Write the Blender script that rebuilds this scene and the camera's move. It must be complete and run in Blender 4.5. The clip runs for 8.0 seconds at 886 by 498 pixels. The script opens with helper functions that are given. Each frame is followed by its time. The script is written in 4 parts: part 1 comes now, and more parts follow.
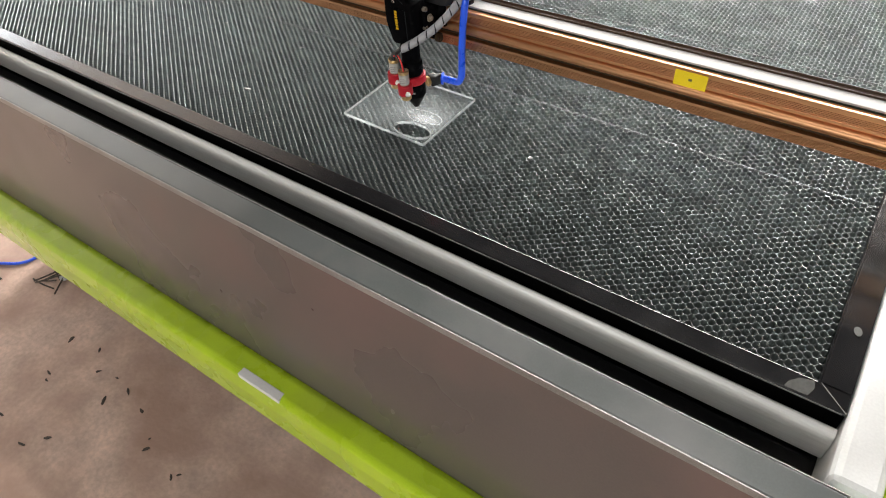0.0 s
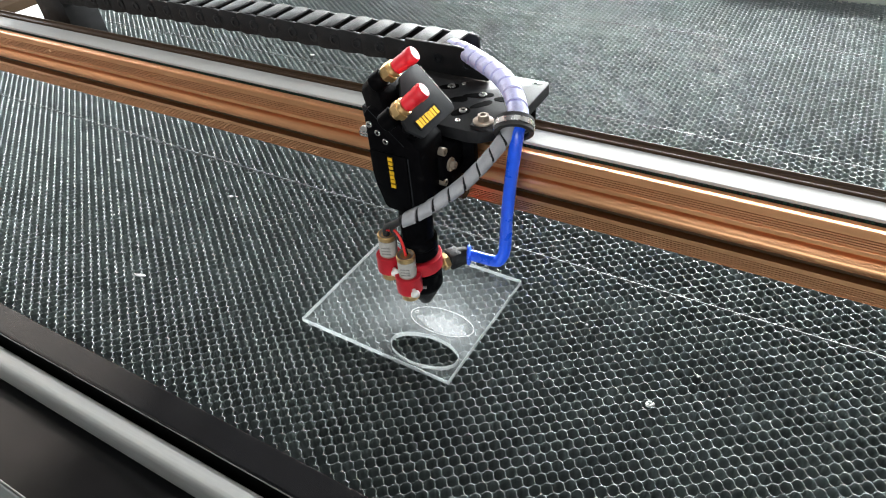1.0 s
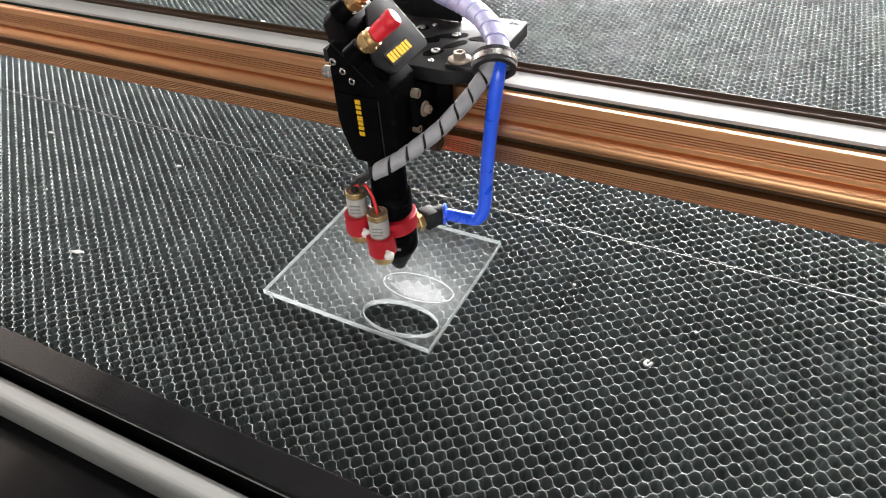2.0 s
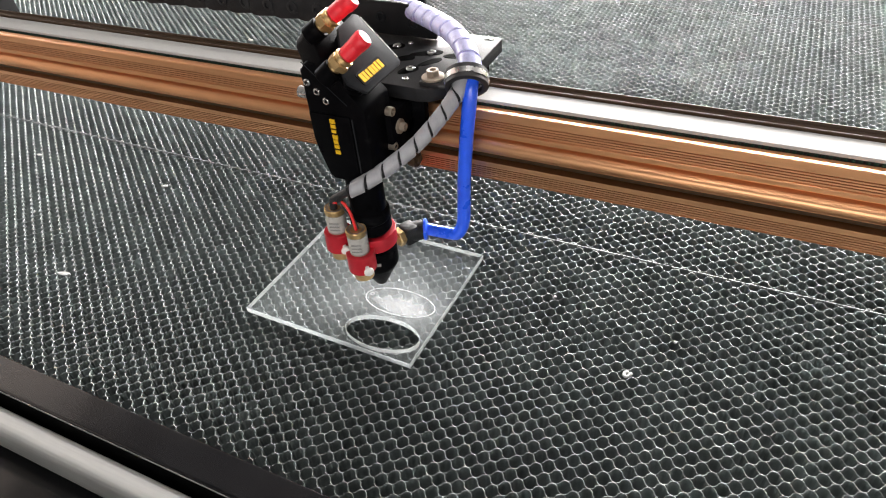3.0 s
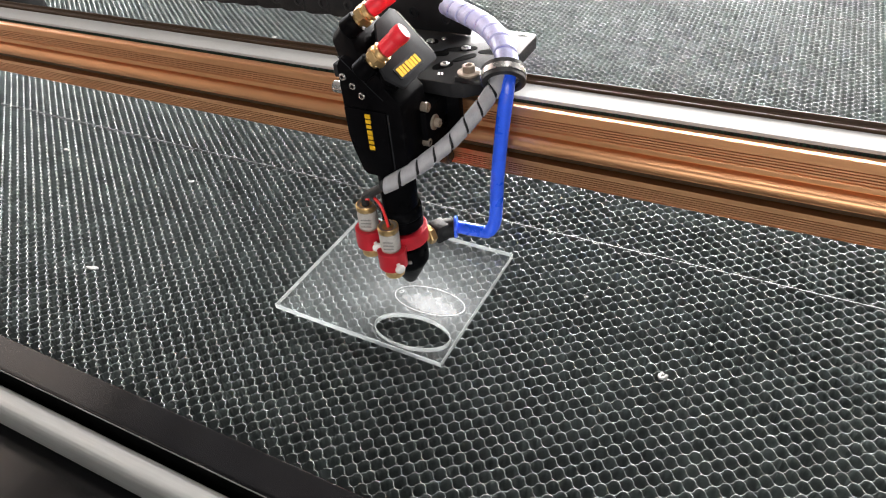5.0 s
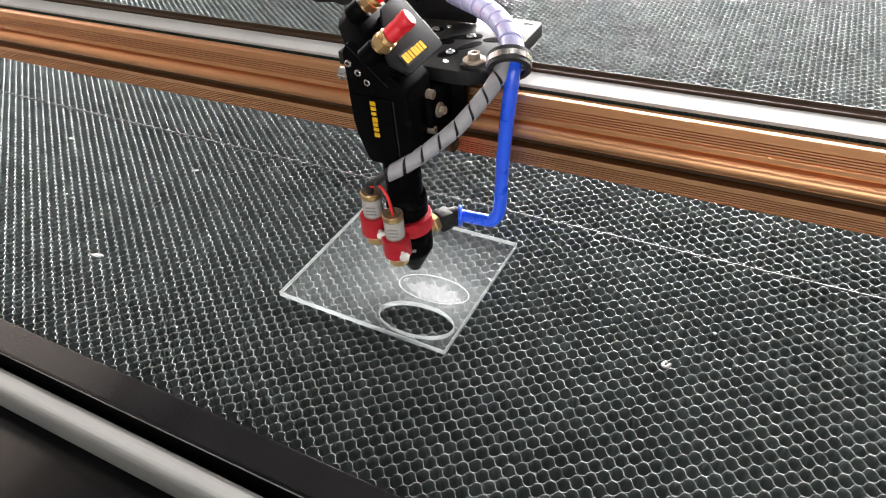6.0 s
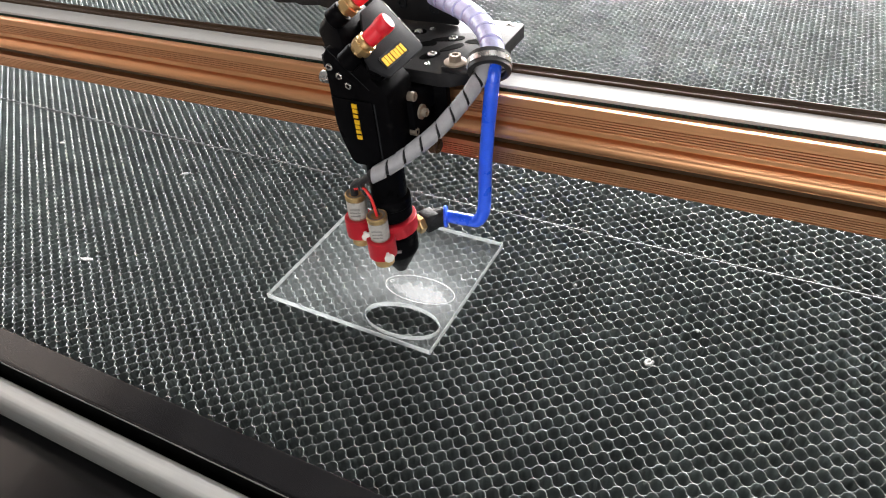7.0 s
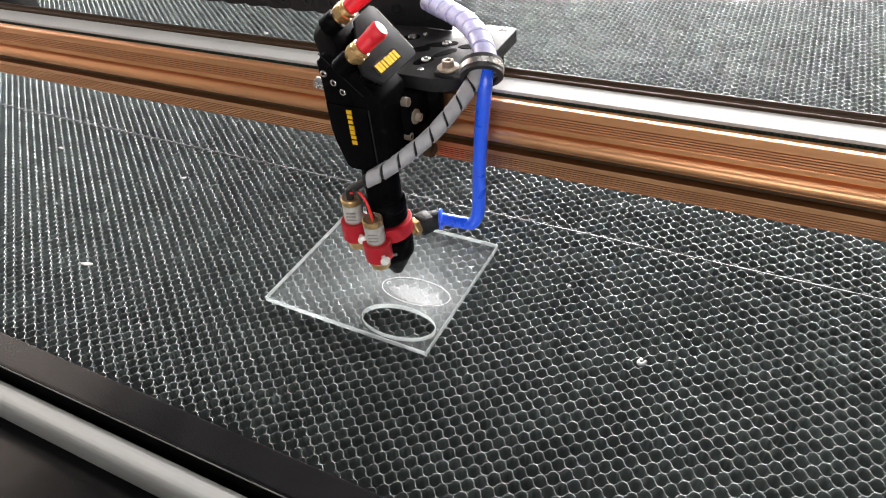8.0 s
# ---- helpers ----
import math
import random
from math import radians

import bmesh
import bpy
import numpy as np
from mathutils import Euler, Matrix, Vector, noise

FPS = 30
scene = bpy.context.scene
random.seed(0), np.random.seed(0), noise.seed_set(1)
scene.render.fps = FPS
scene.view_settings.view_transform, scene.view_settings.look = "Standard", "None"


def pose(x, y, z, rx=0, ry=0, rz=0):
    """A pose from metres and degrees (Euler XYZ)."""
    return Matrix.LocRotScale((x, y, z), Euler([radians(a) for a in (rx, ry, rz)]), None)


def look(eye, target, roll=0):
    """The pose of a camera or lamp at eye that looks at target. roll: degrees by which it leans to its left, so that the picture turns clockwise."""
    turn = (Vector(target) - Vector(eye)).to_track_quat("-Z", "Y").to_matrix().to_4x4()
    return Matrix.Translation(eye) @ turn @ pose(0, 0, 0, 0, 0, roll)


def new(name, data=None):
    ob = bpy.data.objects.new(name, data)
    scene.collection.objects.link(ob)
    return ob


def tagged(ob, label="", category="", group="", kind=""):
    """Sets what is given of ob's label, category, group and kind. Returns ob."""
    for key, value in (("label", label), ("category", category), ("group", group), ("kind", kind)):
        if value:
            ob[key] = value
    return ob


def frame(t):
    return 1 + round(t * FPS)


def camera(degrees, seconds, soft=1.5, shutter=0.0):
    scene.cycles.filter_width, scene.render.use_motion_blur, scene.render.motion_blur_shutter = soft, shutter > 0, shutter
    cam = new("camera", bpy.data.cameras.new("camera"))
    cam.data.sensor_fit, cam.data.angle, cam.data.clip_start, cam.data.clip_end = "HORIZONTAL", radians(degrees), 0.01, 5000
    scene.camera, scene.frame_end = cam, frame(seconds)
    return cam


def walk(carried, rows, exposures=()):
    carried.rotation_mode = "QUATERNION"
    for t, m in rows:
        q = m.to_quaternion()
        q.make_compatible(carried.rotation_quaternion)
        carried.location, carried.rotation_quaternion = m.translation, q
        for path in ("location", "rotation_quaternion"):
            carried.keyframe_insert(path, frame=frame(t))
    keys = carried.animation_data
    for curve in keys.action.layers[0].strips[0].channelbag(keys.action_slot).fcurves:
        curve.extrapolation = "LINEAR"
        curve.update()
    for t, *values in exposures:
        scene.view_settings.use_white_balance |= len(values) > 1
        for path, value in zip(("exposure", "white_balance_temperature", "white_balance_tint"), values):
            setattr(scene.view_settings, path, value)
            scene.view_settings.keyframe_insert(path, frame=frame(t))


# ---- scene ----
# The camera's path: seconds, place, yaw, pitch, roll.
cam = camera(68.54, 8.0, soft=1.1, shutter=0.0)
ROWS = [
    (0.0, 0.3802, -0.4548, 0.4543, 38.89, -46.55, -5.79),
    (0.2, 0.3426, -0.4371, 0.4512, 39.18, -46.42, -4.90),
    (0.3, 0.3256, -0.4096, 0.4502, 41.68, -44.71, -7.33),
    (0.4, 0.3068, -0.3810, 0.4328, 42.59, -42.06, -7.37),
    (0.5, 0.2663, -0.3609, 0.4145, 40.26, -41.10, -6.26),
    (0.6, 0.2420, -0.3130, 0.3944, 40.03, -40.27, -7.63),
    (0.7, 0.2095, -0.2783, 0.3657, 37.58, -39.46, -7.00),
    (0.8, 0.1777, -0.2539, 0.3458, 34.96, -39.86, -6.04),
    (1.0, 0.1459, -0.2142, 0.3306, 33.21, -40.13, -5.42),
    (1.2, 0.1276, -0.2025, 0.3021, 30.78, -39.25, -4.22),
    (1.5, 0.1177, -0.2041, 0.2882, 27.22, -41.37, -3.50),
    (1.7, 0.1209, -0.2084, 0.2902, 28.24, -41.27, -3.65),
    (2.8, 0.1379, -0.2059, 0.2924, 27.98, -40.30, -5.05),
    (3.0, 0.1393, -0.2032, 0.2944, 28.50, -40.13, -5.35),
    (3.5, 0.1340, -0.2061, 0.2897, 29.14, -39.96, -5.23),
    (4.0, 0.1302, -0.2035, 0.2915, 29.01, -40.21, -5.49),
    (4.5, 0.1276, -0.2039, 0.2911, 29.71, -40.25, -5.69),
    (4.7, 0.1271, -0.2053, 0.2912, 29.62, -39.99, -5.50),
    (5.8, 0.1273, -0.2083, 0.2916, 30.49, -40.21, -5.84),
    (6.0, 0.1274, -0.2097, 0.2888, 30.14, -40.43, -5.48),
    (6.5, 0.1307, -0.2077, 0.2891, 29.98, -40.32, -5.76),
    (7.0, 0.1364, -0.2069, 0.2907, 30.16, -40.52, -6.07),
    (7.5, 0.1381, -0.2097, 0.2936, 30.55, -40.39, -6.38),
    (8.0, 0.1403, -0.2078, 0.2954, 30.13, -40.61, -6.53),
]
walk(cam, [(t, pose(x, y, z, 90 + pitch, 0, yaw) @ pose(0, 0, 0, 0, 0, roll)) for t, x, y, z, yaw, pitch, roll in ROWS],
     exposures=[(0.0, -0.08, 6600, 10), (0.3, -0.02, 6200, 8), (0.6, 0.06, 6050, 6), (1.0, 0.08, 6150, 6), (1.5, 0.08, 6450, 10), (3.0, 0.13, 6550, 12), (8.0, 0.12, 6520, 12)])

# ---- world and large lights: overcast daylight through the hall's unseen windows, fills added south and overhead ----
world = bpy.data.worlds.new("world")
scene.world = world
world.use_nodes = True
wn = world.node_tree
sky = wn.nodes.new("ShaderNodeTexSky")
sky.sky_type, sky.sun_disc = "NISHITA", False
sky.sun_elevation, sky.sun_rotation = radians(50), radians(200)
wn.nodes["Background"].inputs["Strength"].default_value = 0.12
wn.links.new(sky.outputs["Color"], wn.nodes["Background"].inputs["Color"])


def area_lamp(name, m, w, h, watts, colour):
    data = bpy.data.lights.new(name, "AREA")
    data.shape, data.size, data.size_y, data.energy, data.color = "RECTANGLE", w, h, watts, colour
    ob = new(name, data)
    ob.matrix_world = m
    return ob


area_lamp("window_light", look((-0.3, 4.85, 1.45), (-0.3, 0, 0.7)), 5.0, 1.9, 1650, (1.0, 0.98, 0.95))
area_lamp("side_window_light", look((-4.85, 2.9, 1.25), (0, 1.0, 0.3)), 3.6, 1.5, 130, (0.97, 0.99, 1.0))
# Fill added to brighten the floor, trim and front panels; no gate is known.
area_lamp("south_fill_light", look((1.9, -4.85, 0.85), (0.6, 0, 0.0)), 4.6, 2.6, 140, (1.0, 0.985, 0.96))
# Two fills added high above the bed; no tubes hang there.
area_lamp("overhead_fill_light", look((0.4, 1.5, 4.55), (0.4, 1.5, 0)), 1.4, 0.12, 70, (1.0, 0.99, 0.96))
area_lamp("overhead_fill_light", look((0.4, -1.6, 4.55), (0.4, -1.6, 0)), 1.4, 0.12, 45, (1.0, 0.99, 0.96))


# ---- materials ----
def material(name, colour, rough=0.5, metal=0.0, vary=0.12, scale=60.0, bump=0.0, fine=900.0, stain=None, stain_scale=8.0,
             stain_cut=(0.5, 0.7), stretch=(1, 1, 1), spread=0.0, rough_vary=0.08, coat=0.0, gloss=0.5):
    m = bpy.data.materials.new(name)
    m.use_nodes = True
    n, l = m.node_tree.nodes, m.node_tree.links
    b = n["Principled BSDF"]
    b.inputs["Metallic"].default_value = metal
    b.inputs["Coat Weight"].default_value = coat
    b.inputs["Specular IOR Level"].default_value = gloss
    co = n.new("ShaderNodeNewGeometry")
    mp = n.new("ShaderNodeMapping")
    mp.inputs["Scale"].default_value = stretch
    l.new(co.outputs["Position"], mp.inputs["Vector"])

    def noise_at(s, detail=4.0):
        t = n.new("ShaderNodeTexNoise")
        t.inputs["Scale"].default_value, t.inputs["Detail"].default_value = s, detail
        l.new(mp.outputs["Vector"], t.inputs["Vector"])
        return t.outputs["Fac"]

    def ramp(src, a, c, lo=0.3, hi=0.7):
        r = n.new("ShaderNodeMapRange")
        r.inputs["From Min"].default_value, r.inputs["From Max"].default_value = lo, hi
        r.inputs["To Min"].default_value, r.inputs["To Max"].default_value = a, c
        l.new(src, r.inputs["Value"])
        return r.outputs["Result"]

    def mix(kind, fac, a, c):
        x = n.new("ShaderNodeMix")
        x.data_type, x.blend_type = "RGBA", kind
        for sock, v in ((x.inputs["Factor"], fac), (x.inputs["A"], a), (x.inputs["B"], c)):
            if isinstance(v, (float, tuple)):
                sock.default_value = v
            else:
                l.new(v, sock)
        return x.outputs["Result"]

    base = (*colour, 1.0)
    big, small = noise_at(scale), noise_at(fine, 2.0)
    g = ramp(big, 1 - vary, 1 + vary)
    gm = n.new("ShaderNodeMath")
    gm.operation = "MULTIPLY"
    l.new(g, gm.inputs[0])
    l.new(ramp(small, 1 - vary * 0.6, 1 + vary * 0.6), gm.inputs[1])
    shade = gm.outputs[0]
    if spread:
        info = n.new("ShaderNodeObjectInfo")
        sm = n.new("ShaderNodeMath")
        sm.operation = "MULTIPLY"
        l.new(shade, sm.inputs[0])
        l.new(ramp(info.outputs["Random"], 1 - spread, 1 + spread, 0, 1), sm.inputs[1])
        shade = sm.outputs[0]
    comb = n.new("ShaderNodeCombineColor")
    for s in ("Red", "Green", "Blue"):
        l.new(shade, comb.inputs[s])
    col = mix("MULTIPLY", 1.0, base, comb.outputs["Color"])
    if stain:
        col = mix("MIX", ramp(noise_at(stain_scale, 8.0), 0.0, 1.0, *stain_cut), col, (*stain, 1.0))
    l.new(col, b.inputs["Base Color"])
    l.new(ramp(big, rough - rough_vary, rough + rough_vary), b.inputs["Roughness"])
    if bump:
        bp = n.new("ShaderNodeBump")
        bp.inputs["Strength"].default_value, bp.inputs["Distance"].default_value = bump, 0.001
        l.new(small, bp.inputs["Height"])
        l.new(bp.outputs["Normal"], b.inputs["Normal"])
    return m


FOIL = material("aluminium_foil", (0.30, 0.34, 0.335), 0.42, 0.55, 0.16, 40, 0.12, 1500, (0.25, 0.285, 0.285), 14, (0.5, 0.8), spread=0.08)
# Lighter copy of the foil for the crests; the light on them is painted.
FOIL_EDGE = material("lit_foil_edge", (0.42, 0.44, 0.437), 0.42, 0.72, 0.12, 60, 0.08, 1500, (0.33, 0.35, 0.35), 16, (0.5, 0.75), spread=0.06)
SEAM = material("bright_strip", (0.29, 0.305, 0.305), 0.42, 0.6, 0.2, 90, 0.1)
PAN = material("dark_pan", (0.015, 0.017, 0.017), 0.7, 0.0, 0.3, 20, 0.2, 400, (0.03, 0.031, 0.03), 10)
BLACK_STEEL = material("black_painted_steel", (0.008, 0.008, 0.009), 0.15, 0.0, 0.2, 30, 0.006, 700, (0.024, 0.023, 0.022), 9, (0.58, 0.75), gloss=0.6, rough_vary=0.04)
BLACK_ALLOY = material("black_anodised_alloy", (0.003, 0.003, 0.0035), 0.34, 0.0, 0.2, 90, 0.1, 2500, (0.014, 0.014, 0.014), 120, (0.6, 0.8), gloss=0.015)
SATIN_BLACK = material("satin_black_alloy", (0.020, 0.020, 0.021), 0.5, 0.0, 0.25, 60, 0.12, 2000, (0.022, 0.022, 0.022), 60, (0.55, 0.8), gloss=0.10)
# Near-black for places that lie in shade: the flange web and plate slots.
SHADE_BLACK = material("shade_black", (0.0015, 0.0015, 0.0015), 0.8, 0.0, 0.1, 100, gloss=0.02)
GUNMETAL = material("dark_grey_alloy", (0.021, 0.022, 0.024), 0.52, 0.0, 0.18, 120, 0.08, 2500, (0.034, 0.034, 0.035), 90, (0.6, 0.8), gloss=0.02)
BLACK_PLASTIC = material("black_plastic", (0.014, 0.014, 0.015), 0.5, 0.0, 0.2, 120, 0.2, 1800, (0.03, 0.03, 0.03), 60, (0.58, 0.8), gloss=0.2)
ALU_BAR = material("brushed_aluminium", (0.80, 0.80, 0.78), 0.42, 0.08, 0.08, 50, 0.1, 600, stretch=(0.05, 1, 1))
BRONZE = material("bronze_anodised_aluminium", (0.67, 0.345, 0.168), 0.42, 0.92, 0.08, 40, 0.08, 900, (0.44, 0.25, 0.14), 25, (0.5, 0.8), stretch=(0.03, 1, 1))
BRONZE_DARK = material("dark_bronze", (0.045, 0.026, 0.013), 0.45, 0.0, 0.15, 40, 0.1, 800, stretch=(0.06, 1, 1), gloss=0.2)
BELT_WHITE = material("white_belt", (0.39, 0.385, 0.37), 0.65, 0.0, 0.06, 60, 0.1, 1200, (0.34, 0.33, 0.31), 30, (0.62, 0.85), stretch=(0.3, 1, 1), gloss=0.15)
BELT_GREEN = material("green_black_belt_teeth", (0.014, 0.040, 0.028), 0.65, 0.0, 0.4, 120, gloss=0.25)
WHITE_PAINT = material("white_painted_steel", (0.74, 0.75, 0.74), 0.42, 0.0, 0.06, 15, 0.08, 500, (0.5, 0.49, 0.46), 12, (0.62, 0.8))
GREY_PAINT = material("grey_painted_steel", (0.058, 0.066, 0.064), 0.36, 0.0, 0.1, 12, 0.06, 600, (0.11, 0.11, 0.108), 7, (0.5, 0.7), coat=0.2)
# The reddish patches paint in some of the panel's red-brown reflection.
BROWN_PANEL = material("grey_brown_panel", (0.105, 0.088, 0.08), 0.32, 0.0, 0.08, 6, 0.05, 500, (0.16, 0.10, 0.09), 3.0, (0.5, 0.7), coat=0.25)
GREEN_PAINT = material("lime_green_paint", (0.42, 0.60, 0.015), 0.28, 0.0, 0.06, 20, 0.05, 600, (0.36, 0.46, 0.03), 9, (0.6, 0.8), coat=0.4)
RED_ALLOY = material("red_anodised_alloy", (0.50, 0.012, 0.025), 0.38, 0.25, 0.12, 150, 0.08, 2500)
RED_CAP = material("red_rubber_cap", (0.72, 0.015, 0.03), 0.42, 0.0, 0.1, 200, 0.1, 2500)
BRASS = material("brass", (0.60, 0.41, 0.19), 0.38, 0.9, 0.12, 200, 0.08, 2500)
STEEL = material("bright_steel", (0.66, 0.65, 0.63), 0.28, 0.9, 0.1, 250, 0.06, 2500)
DIODE = material("dull_nickel", (0.34, 0.285, 0.225), 0.42, 0.6, 0.12, 200, 0.08, 2500)
LABEL_GREY = material("faded_paper_label", (0.44, 0.42, 0.385), 0.6, 0.0, 0.1, 300)
BLUE_HOSE = material("blue_polyurethane_hose", (0.02, 0.11, 0.85), 0.3, 0.0, 0.08, 80, 0.05, 1500, coat=0.3)
VIOLET_HOSE = material("violet_sleeved_hose", (0.30, 0.29, 0.68), 0.3, 0.0, 0.15, 60, 0.05, 1500, (0.62, 0.62, 0.80), 70, (0.5, 0.7), coat=0.4)
WRAP_GREY = material("grey_spiral_wrap", (0.33, 0.33, 0.345), 0.42, 0.0, 0.1, 150, 0.08, 1500, (0.40, 0.39, 0.39), 60, (0.5, 0.75))
CLEAR_WRAP = material("milky_spiral_wrap", (0.56, 0.56, 0.84), 0.3, 0.0, 0.1, 150, 0.05, 1500, coat=0.4)
RED_WIRE = material("red_wire", (0.75, 0.03, 0.03), 0.45, 0.0, 0.05, 300)
BLACK_RUBBER = material("black_rubber", (0.013, 0.013, 0.014), 0.5, 0.0, 0.2, 150, 0.15, 1500)
NYLON = material("white_nylon", (0.78, 0.76, 0.72), 0.45, 0.0, 0.06, 200)
YELLOW_PRINT = material("yellow_print", (0.72, 0.42, 0.02), 0.6, 0.0, 0.08, 400, gloss=0.05)
YELLOW_LABEL = material("yellow_sticker", (0.88, 0.66, 0.01), 0.45, 0.0, 0.05, 80)
DARK_PRINT = material("dark_print", (0.12, 0.10, 0.03), 0.6, 0.0, 0.05, 300)
DULL_TAPE = material("dull_grey_tape", (0.085, 0.085, 0.08), 0.6, 0.0, 0.2, 200, 0.1, 1500, gloss=0.1)
GREY_PRINT = material("grey_print", (0.25, 0.24, 0.23), 0.6, 0.0, 0.05, 300)
SCRAP = material("white_acrylic_scrap", (0.44, 0.44, 0.43), 0.5, 0.0, 0.15, 400, 0.3, 2500)
CONCRETE = material("dirty_concrete", (0.60, 0.44, 0.355), 0.8, 0.0, 0.20, 14, 0.9, 90, (0.41, 0.27, 0.21), 6.0, (0.38, 0.68), rough_vary=0.1)
DIRT = material("dark_litter", (0.06, 0.045, 0.035), 0.8, 0.0, 0.3, 90)
PLASTER = material("pale_plaster", (0.62, 0.57, 0.53), 0.85, 0.0, 0.08, 3, 0.3, 150)
CEILING = material("grey_ceiling_sheet", (0.025, 0.025, 0.026), 0.7, 0.0, 0.06, 2, 0.1, 100)
GREY_EDGE = material("light_grey_edge", (0.30, 0.29, 0.28), 0.4, 0.4, 0.25, 30, 0.1, 700)
PALE_GREEN = material("pale_grey_green_paint", (0.46, 0.50, 0.44), 0.5, 0.0, 0.08, 15, 0.08, 500, (0.36, 0.38, 0.33), 8)
ALU_FRAME = material("window_aluminium", (0.55, 0.55, 0.55), 0.4, 0.7, 0.06, 30)


def clear_acrylic():
    """Clear sheet with a milky smoke bloom by the cut ovals, fine dust and a thin haze, partly painted reflection."""
    m = bpy.data.materials.new("clear_acrylic")
    m.use_nodes = True
    n, l = m.node_tree.nodes, m.node_tree.links
    out = n["Material Output"]
    glass = n["Principled BSDF"]
    glass.inputs["Base Color"].default_value = (0.95, 0.97, 0.97, 1)
    glass.inputs["Transmission Weight"].default_value = 1.0
    glass.inputs["Roughness"].default_value = 0.02
    glass.inputs["IOR"].default_value = 1.1
    milk = n.new("ShaderNodeBsdfDiffuse")
    milk.inputs["Color"].default_value = (0.60, 0.625, 0.635, 1)
    co = n.new("ShaderNodeTexCoord")

    def bloom(x, y, sx, sy):
        mp = n.new("ShaderNodeMapping")
        mp.vector_type = "TEXTURE"
        mp.inputs["Location"].default_value, mp.inputs["Scale"].default_value = (x, y, 0.004), (sx, sy, 1.0)
        mp.inputs["Rotation"].default_value = (0, 0, radians(-12))
        l.new(co.outputs["Object"], mp.inputs["Vector"])
        g = n.new("ShaderNodeTexGradient")
        g.gradient_type = "SPHERICAL"
        l.new(mp.outputs["Vector"], g.inputs["Vector"])
        return g.outputs["Fac"]

    def math_node(op, a, c):
        x = n.new("ShaderNodeMath")
        x.operation, x.use_clamp = op, False
        for s, v in zip(x.inputs, (a, c)):
            if isinstance(v, float):
                s.default_value = v
            else:
                l.new(v, s)
        return x.outputs[0]

    noise_t = n.new("ShaderNodeTexNoise")
    noise_t.inputs["Scale"].default_value, noise_t.inputs["Detail"].default_value = 70, 6
    l.new(co.outputs["Object"], noise_t.inputs["Vector"])
    speck = n.new("ShaderNodeTexNoise")
    speck.inputs["Scale"].default_value, speck.inputs["Detail"].default_value = 380, 3
    l.new(co.outputs["Object"], speck.inputs["Vector"])
    sp = n.new("ShaderNodeMapRange")
    sp.inputs["From Min"].default_value, sp.inputs["From Max"].default_value = 0.60, 0.75
    l.new(speck.outputs["Fac"], sp.inputs["Value"])
    b1 = math_node("MULTIPLY", bloom(-0.026, 0.043, 0.036, 0.022), 0.11)
    b2 = math_node("MULTIPLY", bloom(-0.034, 0.042, 0.062, 0.046), 0.12)
    s = math_node("MULTIPLY", math_node("ADD", b1, b2), math_node("MULTIPLY", noise_t.outputs["Fac"], 1.7))
    s = math_node("ADD", s, math_node("MULTIPLY", sp.outputs["Result"], 0.10))
    # Thin haze over all; part of it paints light reflected off the sheet.
    s = math_node("ADD", s, math_node("MULTIPLY", noise_t.outputs["Fac"], 0.055))
    c = n.new("ShaderNodeClamp")
    c.inputs["Max"].default_value = 0.85
    l.new(s, c.inputs["Value"])
    mix = n.new("ShaderNodeMixShader")
    l.new(c.outputs[0], mix.inputs["Fac"])
    l.new(glass.outputs[0], mix.inputs[1])
    l.new(milk.outputs[0], mix.inputs[2])
    l.new(mix.outputs[0], out.inputs["Surface"])
    return m


ACRYLIC = clear_acrylic()


def frosted_edge():
    """The cut edge, which passes and scatters the light from behind."""
    m = bpy.data.materials.new("frosted_acrylic_edge")
    m.use_nodes = True
    n, l = m.node_tree.nodes, m.node_tree.links
    p = n["Principled BSDF"]
    p.inputs["Base Color"].default_value, p.inputs["Roughness"].default_value = (0.52, 0.545, 0.545, 1), 0.35
    t = n.new("ShaderNodeBsdfTranslucent")
    t.inputs["Color"].default_value = (0.55, 0.575, 0.575, 1)
    mix = n.new("ShaderNodeMixShader")
    mix.inputs["Fac"].default_value = 0.45
    l.new(p.outputs[0], mix.inputs[1])
    l.new(t.outputs[0], mix.inputs[2])
    l.new(mix.outputs[0], n["Material Output"].inputs["Surface"])
    return m


ACRYLIC_EDGE = frosted_edge()
ENGRAVED = material("white_engraving", (0.60, 0.62, 0.63), 0.7, 0.0, 0.06, 300)
FROST = material("thin_frost", (0.60, 0.62, 0.63), 0.7, 0.0, 0.08, 200)
FROST.node_tree.nodes["Principled BSDF"].inputs["Alpha"].default_value = 0.22


# ---- mesh helpers ----
def part(name, bm, mat, parent=None, label="", smooth=None):
    me = bpy.data.meshes.new(name)
    bm.normal_update()
    bm.to_mesh(me)
    bm.free()
    me.materials.append(mat)
    if smooth:
        me.shade_smooth()
        me.set_sharp_from_angle(angle=radians(smooth))
    ob = new(name, me)
    ob.parent = parent
    return tagged(ob, label=label)


def thing(name, label, category, group="", kind=""):
    return tagged(new(name), label, category, group, kind)


def box(x0, x1, y0, y1, z0, z1, bevel=0.0, seg=2, m=None, bm=None):
    """A box between two corners, its edges rounded."""
    out = bm or bmesh.new()
    b = bmesh.new()
    bmesh.ops.create_cube(b, size=1.0, matrix=Matrix.LocRotScale(((x0 + x1) / 2, (y0 + y1) / 2, (z0 + z1) / 2), None, (x1 - x0, y1 - y0, z1 - z0)))
    if bevel:
        bmesh.ops.bevel(b, geom=b.edges[:], offset=bevel, segments=seg, profile=0.5, affect="EDGES")
    return join(out, b, m)


